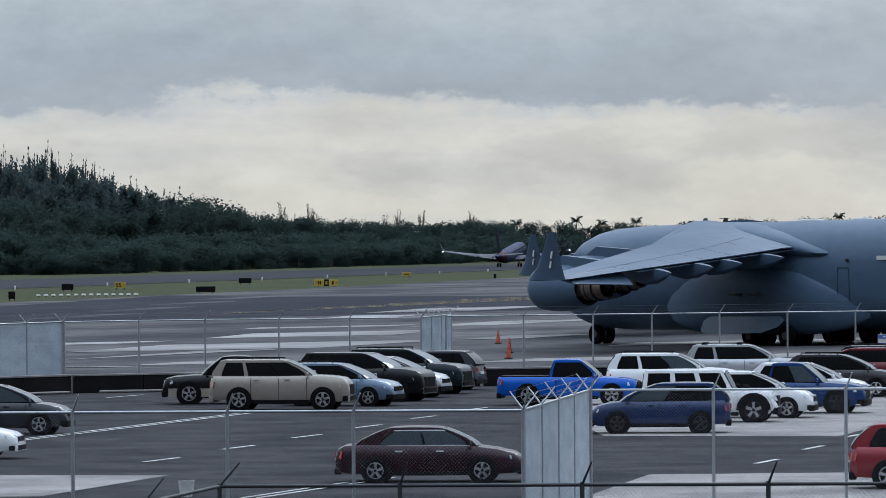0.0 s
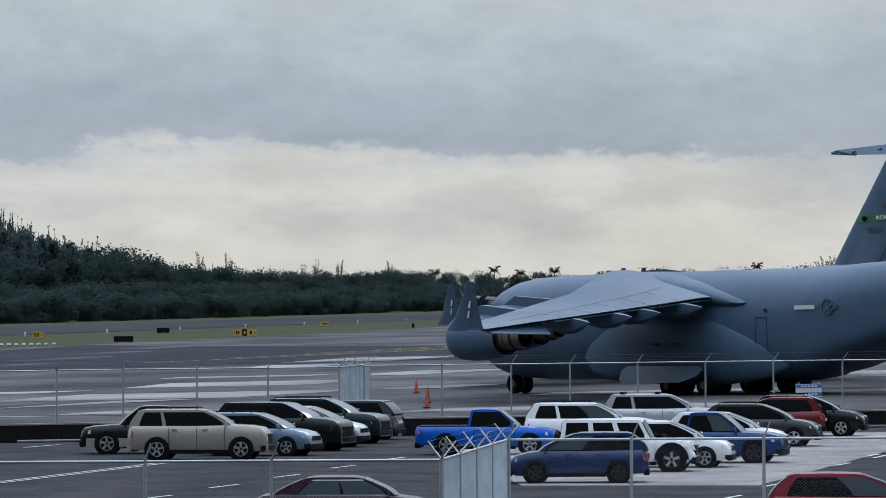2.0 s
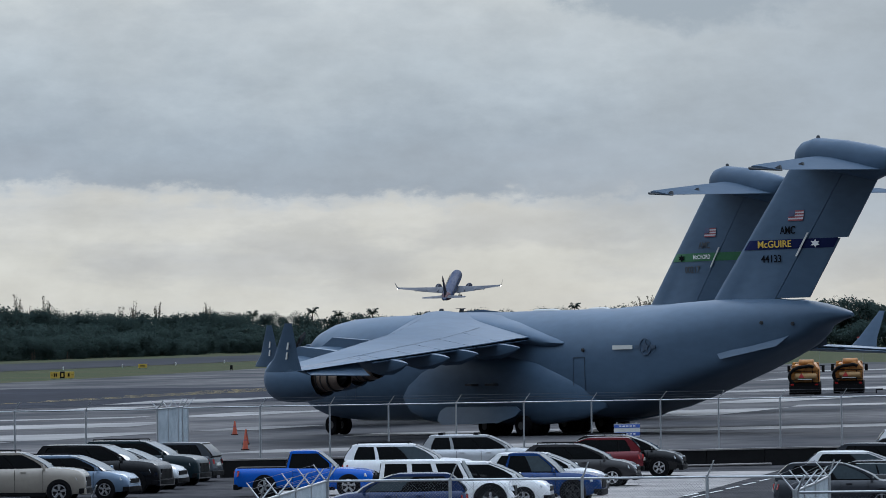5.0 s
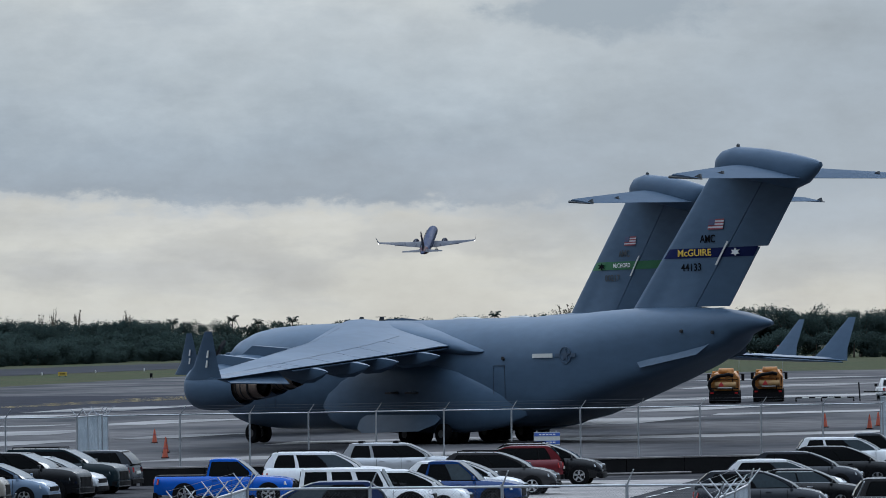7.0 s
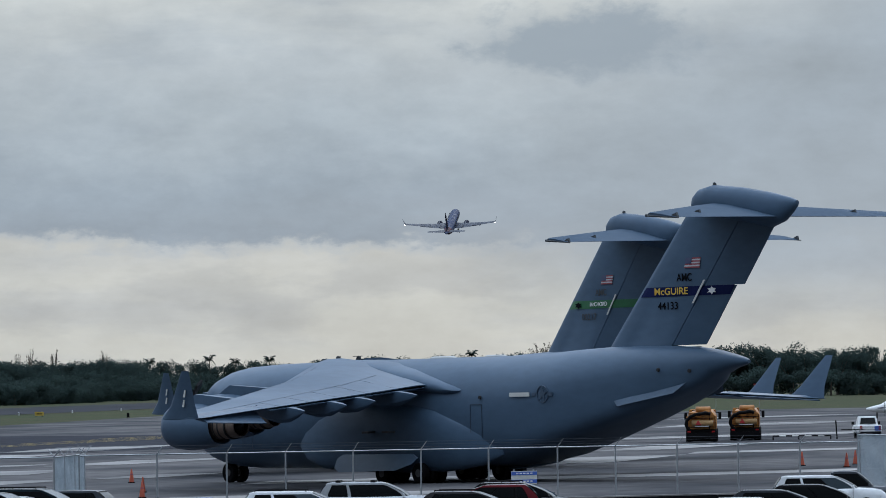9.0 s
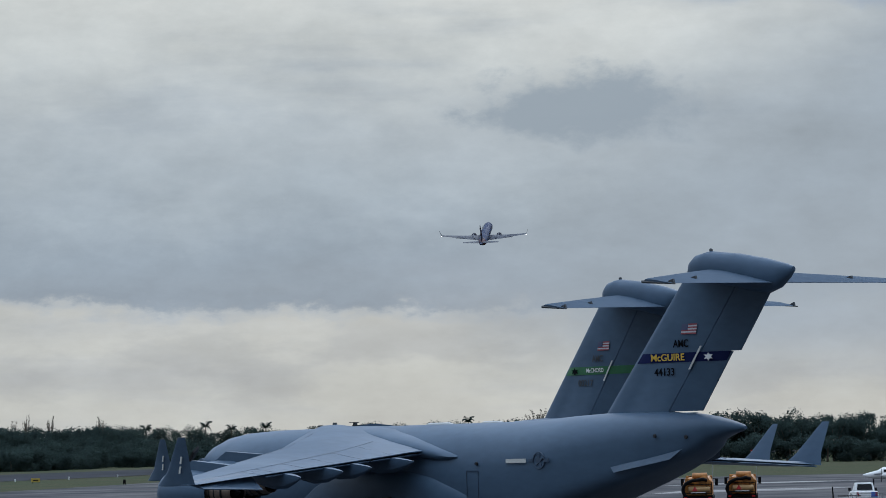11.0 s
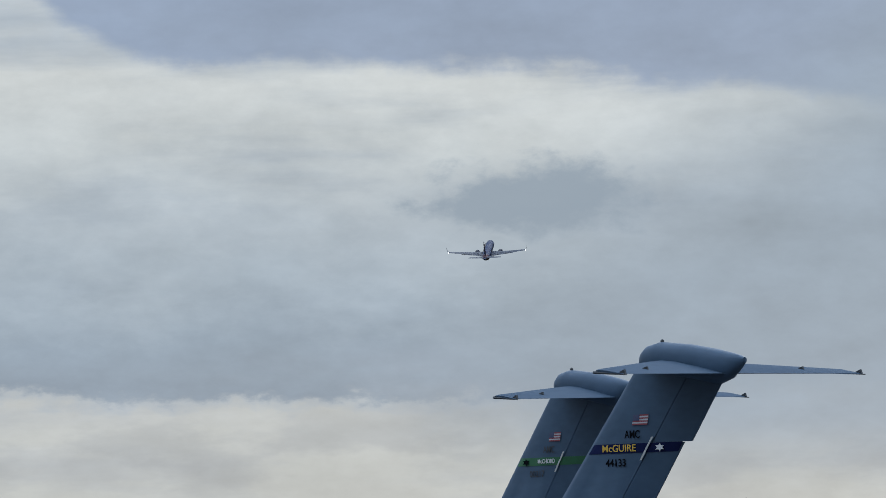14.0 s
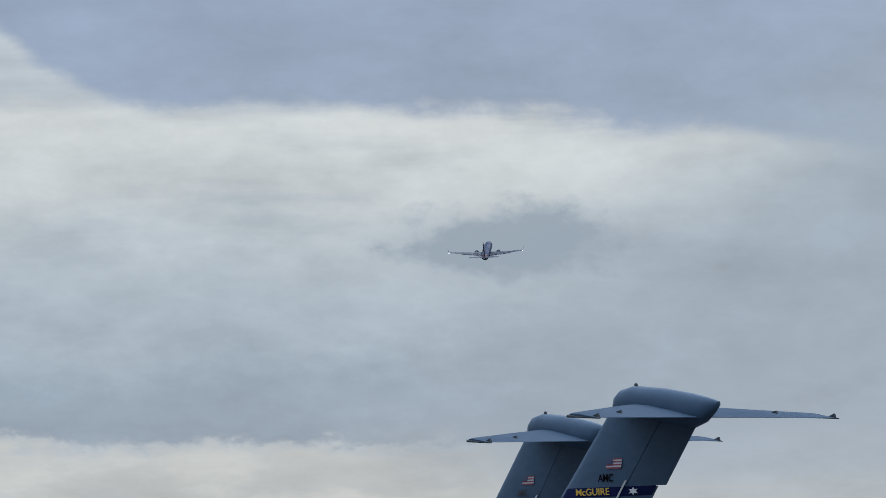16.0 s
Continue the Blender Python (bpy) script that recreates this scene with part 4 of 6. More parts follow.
    nd = sh["doors"]
    tail = {"suv": 0.10, "crossover": 0.12, "sedan": 0.19, "pickup": 0.05, "offroader": 0.05}[kind]
    for sd in (-1, 1):
        cuts = [tail + (0.955 - tail) * k / nd for k in range(nd + 1)]
        if kind == "suv":
            cuts = [tail, 0.36, 0.66, 0.955]
        if kind == "crossover":
            cuts = [tail, 0.27, 0.60, 0.955]
        for k in range(nd):
            gap = 0.012 if kind != "offroader" else 0.035
            wide = gap + (0.018 if kind == "suv" and k == 0 else 0)
            ts = span(cuts[k] + gap, cuts[k + 1] - wide, 4)
            top_ = 0.87
            pane("side_window", [[S(t, min(v, top_ - (0.10 if k == 0 and i_ == 0 else 0.0)), sd) for i_, t in enumerate(ts)] for v in span(0.07, top_, 4)], M["glass_light"] if light_glass and (k == nd - 1 or kind == "sedan") else M["glass"], (0, sd, 0.3))
            if k:
                bodied = kind == "offroader" or (kind == "suv" and k == 1)
                pane("pillar", [[S(t, v, sd) for t in (cuts[k] - (0.03 if bodied else gap), cuts[k] + (0.03 if bodied else gap) * (1 if kind == "offroader" else 0.3))] for v in span(0.0, 0.97, 4)], color if bodied else M["trim"], (0, sd, 0.3), 0.004, 0.02)
        pane("rear_quarter", [[S(t, v, sd) for t in (0.0, cuts[0])] for v in span(0.0, 0.97, 4)], color, (0, sd, 0.3), 0.004, 0.024)
        pane("front_pillar", [[S(t, v, sd) for t in (0.955, 1.0)] for v in span(0.0, 0.97, 5)], color, (0, sd, 0.3), 0.004, 0.024)
        pane("cant_rail", [[S(t, v, sd) for t in span(0.0, 1.0, 8)] for v in (0.87, 1.0)], color, (0, sd, 0.3), 0.004, 0.024)
        if kind == "sedan":
            pane("window_trim", [[S(t, v, sd) for t in span(tail - 0.02, 0.955, 8)] for v in (0.84, 0.90)], M["bright_trim"], (0, sd, 0.3), 0.006, 0.03, "chrome window trim")
            pane("belt_trim", [[S(t, v, sd) for t in span(tail, 0.955, 6)] for v in (0.03, 0.08)], M["bright_trim"], (0, sd, 0.3), 0.004, 0.03, "chrome window trim")
        # mirror, handles, lights
        mz = zb + 0.10
        part("mirror", loft([[Vector((f3 * Ln - 0.16 + c, sd * (hb + 0.02), mz + d)) for c, d in ((-0.05, -0.06), (0.06, -0.06), (0.05, 0.08), (-0.05, 0.09))], [Vector((f3 * Ln - 0.16 + c, sd * (hb + 0.22), mz + d)) for c, d in ((-0.05, -0.05), (0.03, -0.05), (0.02, 0.09), (-0.05, 0.1))]]), color, body, bevel=0.012)
        for fh in ((0.34, 0.56) if kind in ("sedan", "suv", "crossover") else (0.44, 0.60)):
            part("door_handle", box(bmesh.new(), fh * Ln - 0.1, sd * h * 0.985 - 0.02, zb - 0.13, fh * Ln + 0.1, sd * h * 0.985 + 0.03, zb - 0.09), M["bright_trim"] if kind == "sedan" else color, body)
        bm = bmesh.new()
        for fs in ((0.30, 0.50, 0.70) if kind not in ("pickup", "offroader") else (0.42, 0.56, 0.71)):
            box(bm, fs * Ln - 0.006, sd * h * 0.995 - 0.01, low + 0.1, fs * Ln + 0.006, sd * h * 0.995 + 0.006, zb - 0.02)
        part("door_seam", bm, M["trim"], body, smooth=0)
        part("headlight", loft([[Vector((0.985 * Ln, sd * h * 0.55, 0.40 * Ht)), Vector((0.93 * Ln, sd * h * 0.98, 0.42 * Ht)), Vector((0.93 * Ln, sd * h * 0.97, 0.49 * Ht)), Vector((0.98 * Ln, sd * h * 0.55, 0.475 * Ht))],
                                [Vector((1.0 * Ln, sd * h * 0.57, 0.40 * Ht)), Vector((0.945 * Ln, sd * h * 1.0, 0.42 * Ht)), Vector((0.935 * Ln, sd * h * 0.995, 0.49 * Ht)), Vector((0.99 * Ln, sd * h * 0.57, 0.48 * Ht))]]), M["headlight"], body, smooth=0)
        part("tail_light", loft([[Vector((-0.01, sd * h * 0.62, 0.44 * Ht)), Vector((0.035 * Ln, sd * h * 0.99, 0.44 * Ht)), Vector((0.045 * Ln, sd * h * 0.99, 0.56 * Ht)), Vector((0.0, sd * h * 0.62, 0.56 * Ht))],
                                 [Vector((-0.03, sd * h * 0.62, 0.44 * Ht)), Vector((0.03 * Ln, sd * h * 1.015, 0.44 * Ht)), Vector((0.04 * Ln, sd * h * 1.01, 0.56 * Ht)), Vector((-0.02, sd * h * 0.62, 0.56 * Ht))]]), M["taillight"], body, smooth=0)
        if rails:
            bm = tube(bmesh.new(), P(f1 + 0.03, sd * hr * 0.92, zr + 0.085), P(f2 - 0.03, sd * hr * 0.92, zr + 0.085), 0.022, 6)
            for fr in (f1 + 0.03, (f1 + f2) / 2, f2 - 0.03):
                tube(bm, P(fr, sd * hr * 0.92, zr + 0.02), P(fr, sd * hr * 0.92, zr + 0.085), 0.02, 6)
            part("roof_rail", bm, M["trim"], body)
        for fa in sh["axles"]:
            R = sh["wheel"] * scale
            c = Vector((fa * Ln, sd * (h - 0.11), R))
            # black disc in place of the shaded well, a little proud of the flank
            part("wheel_well_disc", spin(bmesh.new(), [(-0.16, R * 1.17), (0.122, R * 1.17), (0.126, R * 1.12)], (0, sd, 0), c, 28), M["trim"], body, smooth=30)
            if flares:
                arc = [math.pi * i / 9 for i in range(10)]
                bm = loft([[c + Vector((math.cos(t) * r, sd * q, math.sin(t) * r)) for r, q in ((R * 1.15, 0.10), (R * 1.36, 0.10), (R * 1.36, 0.22), (R * 1.15, 0.22))] for t in arc])
                part("fender_flare", bm, M["trim"], body, "black fender flare", smooth=60)
            wh = empty("wheel")
            wh.parent = e
            part("tyre", spin(bmesh.new(), [(-0.11, R * 0.68), (-0.115, R * 0.9), (-0.08, R), (0.10, R), (0.135, R * 0.9), (0.13, R * 0.68)], (0, sd, 0), c, 28), M["tyre"], wh, smooth=40)
            rim = part("rim", spin(bmesh.new(), [(0.10, R * 0.68), (0.14, R * 0.68), (0.14, R * 0.60), (0.09, R * 0.58)], (0, sd, 0), c, 24), M["rim_dark"] if dark_rims else M["chrome"], wh, smooth=30)
            bm = bmesh.new()
            rot0 = Matrix.Translation(c)
            for i in range(5):
                a0 = 2 * math.pi * i / 5 + 0.3
                d, t = Vector((math.cos(a0), 0, math.sin(a0))), Vector((-math.sin(a0), 0, math.cos(a0)))
                p = [c + t * -R * 0.10 + d * R * 0.1, c + t * R * 0.10 + d * R * 0.1, c + t * R * 0.13 + d * R * 0.62, c - t * R * 0.13 + d * R * 0.62]
                loft([[v + Vector((0, sd * 0.11, 0)) for v in p], [v + Vector((0, sd * 0.145, 0)) for v in p]], bm=bm)
            part("spokes", bm, M["rim_dark"] if dark_rims and not flares else M["chrome"], wh, smooth=0)
    # roof skin
    rr = []
    for f, dz, k in ((f1 - 0.012, -0.035, 0.94), (f1 + 0.02, 0.03, 0.97), ((f1 + f2) / 2, 0.055, 1.0), (f2 - 0.02, 0.03, 0.98), (f2 + 0.018, -0.045, 0.93)):
        prof = [(-hr * 1.05 * k, -0.045), (-hr * 0.99 * k, 0.0), (-hr * 0.6, 0.018), (0, 0.025), (hr * 0.6, 0.018), (hr * 0.99 * k, 0.0), (hr * 1.05 * k, -0.045)]
        rr.append([P(f, a, zr + dz * 0.6 + b) for a, b in prof] + [P(f, 0, zr + dz * 0.6 - 0.06)])
    part("roof", loft(rr), color, body, smooth=40)
    # bumpers, grille, sills
    for f, s_ in ((0.0, -1), (1.0, 1)):
        part("bumper", loft([[Vector((f * Ln + s_ * d, w * h, z * Ht)) for w, z in ((-0.86, 0.15), (0.86, 0.15), (0.86, 0.27), (-0.86, 0.27))] for d in (-0.16, 0.03)]), M["trim"] if kind in ("pickup", "offroader", "crossover") else color, body, bevel=0.02)
    tall = kind in ("suv", "pickup", "offroader")
    part("grille", box(bmesh.new(), 0.975 * Ln, -h * 0.56, (0.30 if tall else 0.35) * Ht, 1.0 * Ln + 0.012, h * 0.56, (0.49 if tall else 0.45) * Ht), M["trim"], body, bevel=0.01)
    part("lower_intake", loft([[Vector((d * Ln, w * h, z * Ht)) for w, z in ((-q, 0.18), (q, 0.18), (q, 0.275), (-q, 0.275))] for d, q in ((0.955, 0.97), (0.985, 0.90), (1.009, 0.72))]), M["trim"], body, "black lower air intake", bevel=0.01)
    part("number_plate", box(bmesh.new(), -0.05, -0.26, 0.40 * Ht, 0.0, 0.26, 0.47 * Ht), M["offwhite"], body)
    for sd in (-1, 1):
        part("sill", box(bmesh.new(), 0.3 * Ln, sd * h * 0.93 - 0.04, 0.13 * Ht, 0.72 * Ln, sd * h * 0.93 + 0.05, 0.2 * Ht), M["trim"], body)
    if kind == "pickup":
        part("cargo_bed", box(bmesh.new(), 0.02 * Ln, -h * 0.8, 0.61 * Ht, 0.38 * Ln, h * 0.8, 0.632 * Ht), M["trim"], body, "dark open cargo bed")
    if kind == "offroader":
        part("spare_wheel", spin(bmesh.new(), [(-0.02, 0.25), (0.0, 0.36), (0.2, 0.36), (0.22, 0.25)], (-1, 0, 0), (-0.0, 0, 0.52 * Ht), 24), M["tyre"], body)
    if rack:
        for fr in (f1 + 0.08, f2 - 0.08):
            part("rack_foot", box(bmesh.new(), fr * Ln - 0.1, -hr * 0.8, zr + 0.04, fr * Ln + 0.1, hr * 0.8, zr + 0.12), M["trim"], body)
    return e


white_p, black_p, silver_p = paint("white", (0.82, 0.83, 0.84), 0.0), paint("black", (0.005, 0.0055, 0.007), 0.0), paint("silver", (0.42, 0.44, 0.46), 0.4)
grey_p, beige_p, blue_p = paint("graphite", (0.030, 0.034, 0.042), 0.1), paint("champagne", (0.33, 0.295, 0.25), 0.2), paint("bright_blue", (0.004, 0.10, 0.50), 0.1)
navy_p, deep_p, teal_p = paint("slate_blue", (0.011, 0.028, 0.095), 0.1), paint("deep_blue", (0.006, 0.038, 0.15), 0.1), paint("dark_teal", (0.006, 0.016, 0.021), 0.1)
maroon_p, red_p, sky_p = paint("maroon", (0.027, 0.008, 0.014), 0.1), paint("red", (0.24, 0.018, 0.028), 0.2), paint("pale_blue", (0.125, 0.185, 0.27), 0.2)
crimson_p, smoke_p, plum_p = paint("crimson", (0.13, 0.012, 0.018), 0.2), paint("smoke_grey", (0.06, 0.068, 0.08), 0.2), paint("brown_grey", (0.032, 0.031, 0.033), 0.1)

car("sedan", "dark maroon sedan with bright alloy wheels and chrome window trim", "sedan", maroon_p, -12.41, 149.0, 0, light_glass=True)
car("crossover", "red compact crossover with black lower trim", "crossover", red_p, 1.06, 143.8, -2, light_glass=True)
car("crossover", "slate-blue crossover with dark wheels", "crossover", navy_p, -7.14, 185.3, 180, ref="front", dark_rims=True, light_glass=True)
car("suv", "champagne full-size sport utility with tinted windows", "suv", beige_p, -22.48, 213.2, -3, rails=True, scale=1.02)
car("pickup", "black pickup with tan lower panels and chrome wheels", "pickup truck", black_p, -25.26, 221.2, 183, ref="front", two_tone=beige_p, scale=1.05)
car("crossover", "pale blue small crossover with roof rails", "crossover", sky_p, -15.72, 217.0, -14, ref="front", rails=True)
car("suv", "black full-size sport utility with large grille", "suv", black_p, -14.93, 223.4, -16, ref="front", scale=1.03)
car("crossover", "silver crossover half hidden between dark vehicles", "crossover", silver_p, -14.6, 228.5, -14, ref="front")
car("suv", "dark teal boxy sport utility with roof rails", "suv", teal_p, -14.05, 233.8, -14, ref="front", rails=True)
car("crossover", "smoke grey crossover backed into its bay", "crossover", smoke_p, -13.85, 240.0, 166, ref="rear")
car("pickup", "bright blue mid-size pickup with black bumpers", "pickup truck", blue_p, -11.87, 217.6, -3, scale=0.98)
car("offroader", "white boxy off-roader with black fender flares", "off-roader", white_p, -5.75, 196.3, -4, flares=True, dark_rims=True)
car("crossover", "white crossover with rounded bonnet", "crossover", white_p, 0.25, 200.4, -6, ref="front")
car("pickup", "deep blue crew-cab pickup with dark wheels", "pickup truck", deep_p, 2.15, 205.3, -8, ref="front", dark_rims=True, light_glass=True, scale=1.03)
car("crossover", "white family crossover with dark windows", "crossover", white_p, 2.3, 213.5, -8, ref="front")
car("suv", "white full-size sport utility with black roof rails", "suv", white_p, -7.88, 222.6, -3, rails=True, light_glass=True)
car("suv", "silver-white utility vehicle with black roof rack feet", "suv", silver_p, -5.2, 240.0, -4, rack=True)
car("crossover", "brown-grey crossover with alloy wheels", "crossover", plum_p, 3.75, 226.2, -8, ref="front", rails=True, scale=1.03)
car("crossover", "crimson crossover parked nose to the wall", "crossover", crimson_p, 4.2, 240.0, 176, ref="rear", scale=1.02)
car("crossover", "black crossover with bright alloy wheels", "crossover", black_p, 5.95, 241.0, -8, ref="front", rails=True, scale=1.06)
car("crossover", "dark grey wagon with alloy wheels", "crossover", grey_p, -24.5, 187.2, -2, ref="front", light_glass=True)
car("sedan", "white sedan with rounded nose", "sedan", white_p, -23.2, 166.0, -2, ref="front")
car("suv", "white long sport utility beside the black wall", "suv", white_p, 14.44, 246.8, -3, light_glass=True, scale=0.95)
car("pickup", "grey pickup beside the far fence", "pickup truck", smoke_p, 15.5, 256.5, -3)
car("crossover", "graphite low crossover with pale roof edge", "crossover", grey_p, 11.4, 226.0, -6, scale=0.98)
car("crossover", "black crossover between paler cars", "crossover", black_p, 13.4, 234.0, -6)
car("crossover", "white crossover with black windows", "crossover", white_p, 9.64, 211.0, -6, light_glass=True)
car("sedan", "black sedan with green-tinted glass", "sedan", black_p, 9.7, 204.0, -6, light_glass=True)
car("crossover", "dark grey crossover with green-tinted glass", "crossover", grey_p, 7.84, 194.0, -4, light_glass=True)
car("suv", "brown-grey boxy sport utility", "suv", plum_p, 12.3, 180.0, -3, scale=0.92)

_e = empty("bucket", pose(-15.5, 140.5, 0), label="small white plastic bucket on the asphalt", category="bucket")
part("body", spin(bmesh.new(), [(0.0, 0.15), (0.38, 0.2), (0.4, 0.21), (0.4, 0.18), (0.05, 0.13)], (0, 0, 1), (0, 0, 0), 18), M["white"], _e)
part("handle", tube(bmesh.new(), (-0.2, -0.02, 0.36), (0.2, -0.02, 0.36), 0.012, 6), M["steel"], _e)

# ======== fences, wall and kerbs ========
M["wire"] = mat("galvanised_wire", (0.11, 0.115, 0.13), 0.6, 0.3, vary=0.1, scale=3)
M["wire_dark"] = mat("dark_coated_wire", (0.05, 0.052, 0.056), 0.5, 0.3, vary=0.1, scale=3)
M["slat"] = mat("grey_privacy_slat", (0.42, 0.48, 0.52), 0.5, vary=0.12, scale=0.6, second=(0.33, 0.385, 0.43), stretch=(1, 1, 3))
M["wallblack"] = mat("black_wall_cover", (0.006, 0.006, 0.007), 0.8, spec=0.2, vary=0.25, scale=0.8)
M["darkpost"] = mat("dark_fence_steel", (0.035, 0.038, 0.043), 0.6, 0.2, vary=0.1, scale=2)


def fence(name, posts, top, label, metal, arms=1, mesh=0.0, wire=0.003, base=0.0, r=0.04, slats=False, strands=True):
    """A chain-link fence through the given post feet. arms: 1 a leaning arm, 2 a V. mesh: size of the diamonds."""
    e = empty(name, label=label, category="fence", group="security fences")
    P = [Vector((x, y, 0)) for x, y in posts]
    ends = []
    for i, p in enumerate(P):
        q = part("post", tube(bmesh.new(), p + Vector((0, 0, base)), p + Vector((0, 0, top + 0.05)), r, 8), metal, e, smooth=60)
        tips = []
        d = (P[min(i + 1, len(P) - 1)] - P[max(i - 1, 0)]).normalized()
        out = Vector((d.y, -d.x, 0))
        tilt = (out * 0.6 + d * (0.35 if i % 2 else 0.3))
        for k in ([1] if arms == 1 else [1, -1] if arms == 2 else []):
            tip = p + Vector((0, 0, top + 0.4)) + (tilt * 0.5 if k == 1 else Vector((-tilt.x, tilt.y, 0)) * 0.5)
            part("arm", tube(bmesh.new(), p + Vector((0, 0, top)), tip, r * 0.6, 6, r * 0.35), metal, q, smooth=60)
            tips.append(tip)
        ends.append(tips)
    for a, b, ta, tb in zip(P, P[1:], ends, ends[1:]):
        part("rail", tube(bmesh.new(), a + Vector((0, 0, top)), b + Vector((0, 0, top)), r * 0.75, 8), metal, e, smooth=60)
        if strands and ta and tb:
            for f in (0.35, 0.65, 0.97):
                for ka, kb in zip(ta, tb):
                    pa, pb = a + Vector((0, 0, top)), b + Vector((0, 0, top))
                    part("barbed_wire", tube(bmesh.new(), pa + (ka - pa) * f, pb + (kb - pb) * f, wire * 1.3, 4, cap=False), M["wire"], e, smooth=0)
        d = b - a
        if slats:
            n = max(2, int(d.length / 0.09))
            bm = bmesh.new()
            for i in range(n):
                c = a + d * ((i + 0.5) / n)
                u = d.normalized() * (d.length / n * (0.44 if d.y < 20 and a.y < 200 else 0.33))
                o = Vector((d.y, -d.x, 0)).normalized() * 0.006
                w = [c - u - o, c + u - o, c + u + o, c - u + o]
                loft([[v + Vector((0, 0, base + 0.05)) for v in w], [v + Vector((0, 0, top - 0.03)) for v in w]], bm=bm)
            tagged(part("slat_infill", bm, M["slat"], e, "pale grey privacy slats", smooth=0), kind="stuff")
        if mesh:
            bm = bmesh.new()
            n = int((d.length + top - base) / (mesh * 1.414))
            hgt = top - base
            for s_ in (-1, 1):
                for i in range(-int(hgt / (mesh * 1.414)) - 1, n + 1):
                    # a diagonal wire, clipped to the panel
                    x0 = i * mesh * 1.414
                    lo, hi = max(0, -x0), min(hgt, d.length - x0)
                    if hi - lo < 0.02:
                        continue
                    u = d.normalized()
                    za, zb = (base + lo, base + hi) if s_ > 0 else (top - lo, top - hi)
                    tube(bm, a + u * (x0 + lo) + Vector((0, 0, za)), a + u * (x0 + hi) + Vector((0, 0, zb)), wire, 3, cap=False)
            tagged(part("chain_link", bm, M["wire"] if metal is not M["darkpost"] else M["wire_dark"], e, "woven diamond wire mesh", smooth=0), kind="stuff")
    return e


def run(a, b, step=3.05):
    a, b = Vector(a), Vector(b)
    n = max(1, round((b - a).length / step))
    return [tuple(a + (b - a) * (i / n)) for i in range(n + 1)]


steel = M["steel"]
fence("chain_link_fence", [(-25.1, 122), (-22.0, 122), (-19.0, 122), (-15.93, 122), (-12.56, 122), (-9.82, 122), (-6.15, 122)], 2.68, "galvanised chain-link fence with barbed wire arms", steel, 1, 0.058, 0.0016, strands=False)
fence("chain_link_fence", [(-6.15, 122.3), (-5.95, 126.2), (-5.75, 130.1), (-5.55, 134.0), (-5.34, 138)], 2.68, "slatted fence return with crossed barbed wire arms", steel, 2, slats=True)
fence("chain_link_fence", [(-5.3, 138), (-2.31, 138), (0.91, 138), (3.95, 138), (6.9, 137.6)], 2.68, "galvanised chain-link fence with barbed wire arms", steel, 1, 0.058, 0.0016, strands=False)
fence("chain_link_fence", [(5.5, 125.1), (5.85, 128.2), (6.25, 131.5), (6.85, 137.2)], 2.68, "slatted fence return with crossed barbed wire arms", steel, 2, slats=True)
fence("chain_link_fence", [(5.55, 124.6), (8.6, 124.4), (11.65, 124.2), (14.7, 124.0)], 2.68, "galvanised chain-link fence with barbed wire arms", steel, 1, 0.058, 0.0016, strands=False)
fence("low_fence", [(-10.5, 89), (-9.92, 95), (-6.87, 95), (-3.8, 95), (-0.68, 95), (2.4, 95), (5.4, 95)], 2.24, "dark chain-link fence with leaning arms", M["darkpost"], 1, 0.06, 0.0013, strands=False)
farline = lambda x: 263.2 + 0.49 * x
fence("chain_link_fence", [(-32.6, 247), (-29.6, 249.5), (-26.8, 251), (-23.6, 252), (-20.5, 253), (-17.4, 254.5)], 2.88, "tall chain-link fence along the apron", steel, 1, wire=0.006, base=0.3)
fence("chain_link_fence", run((-17.4, 254.6), (-16.6, 263.5)), 2.88, "slatted fence return along the apron", steel, 2, slats=True, wire=0.006, base=0.3)
fence("chain_link_fence", [(-16.5, 258.2), (-13.03, 259.72), (-9.89, 261.09), (-7.21, 262.26), (-4.1, 263.62), (-0.95, 265.0), (2.23, 266.38), (5.5, 267.81), (8.28, 269.03), (11.26, 270.33), (14.25, 271.64), (17.29, 272.97), (20.28, 274.27)], 2.88, "tall chain-link fence along the apron", steel, 1, wire=0.006, base=0.3)
fence("chain_link_fence", run((-37.2, 234.5), (-32.7, 247)), 2.88, "slatted fence return along the apron", steel, 2, slats=True, wire=0.006, base=0.3)
fence("chain_link_fence", run((20.9, 284.0), (24.8, 276.0)), 3.1, "slatted fence return along the apron", steel, 2, slats=True, wire=0.006, base=0.3)


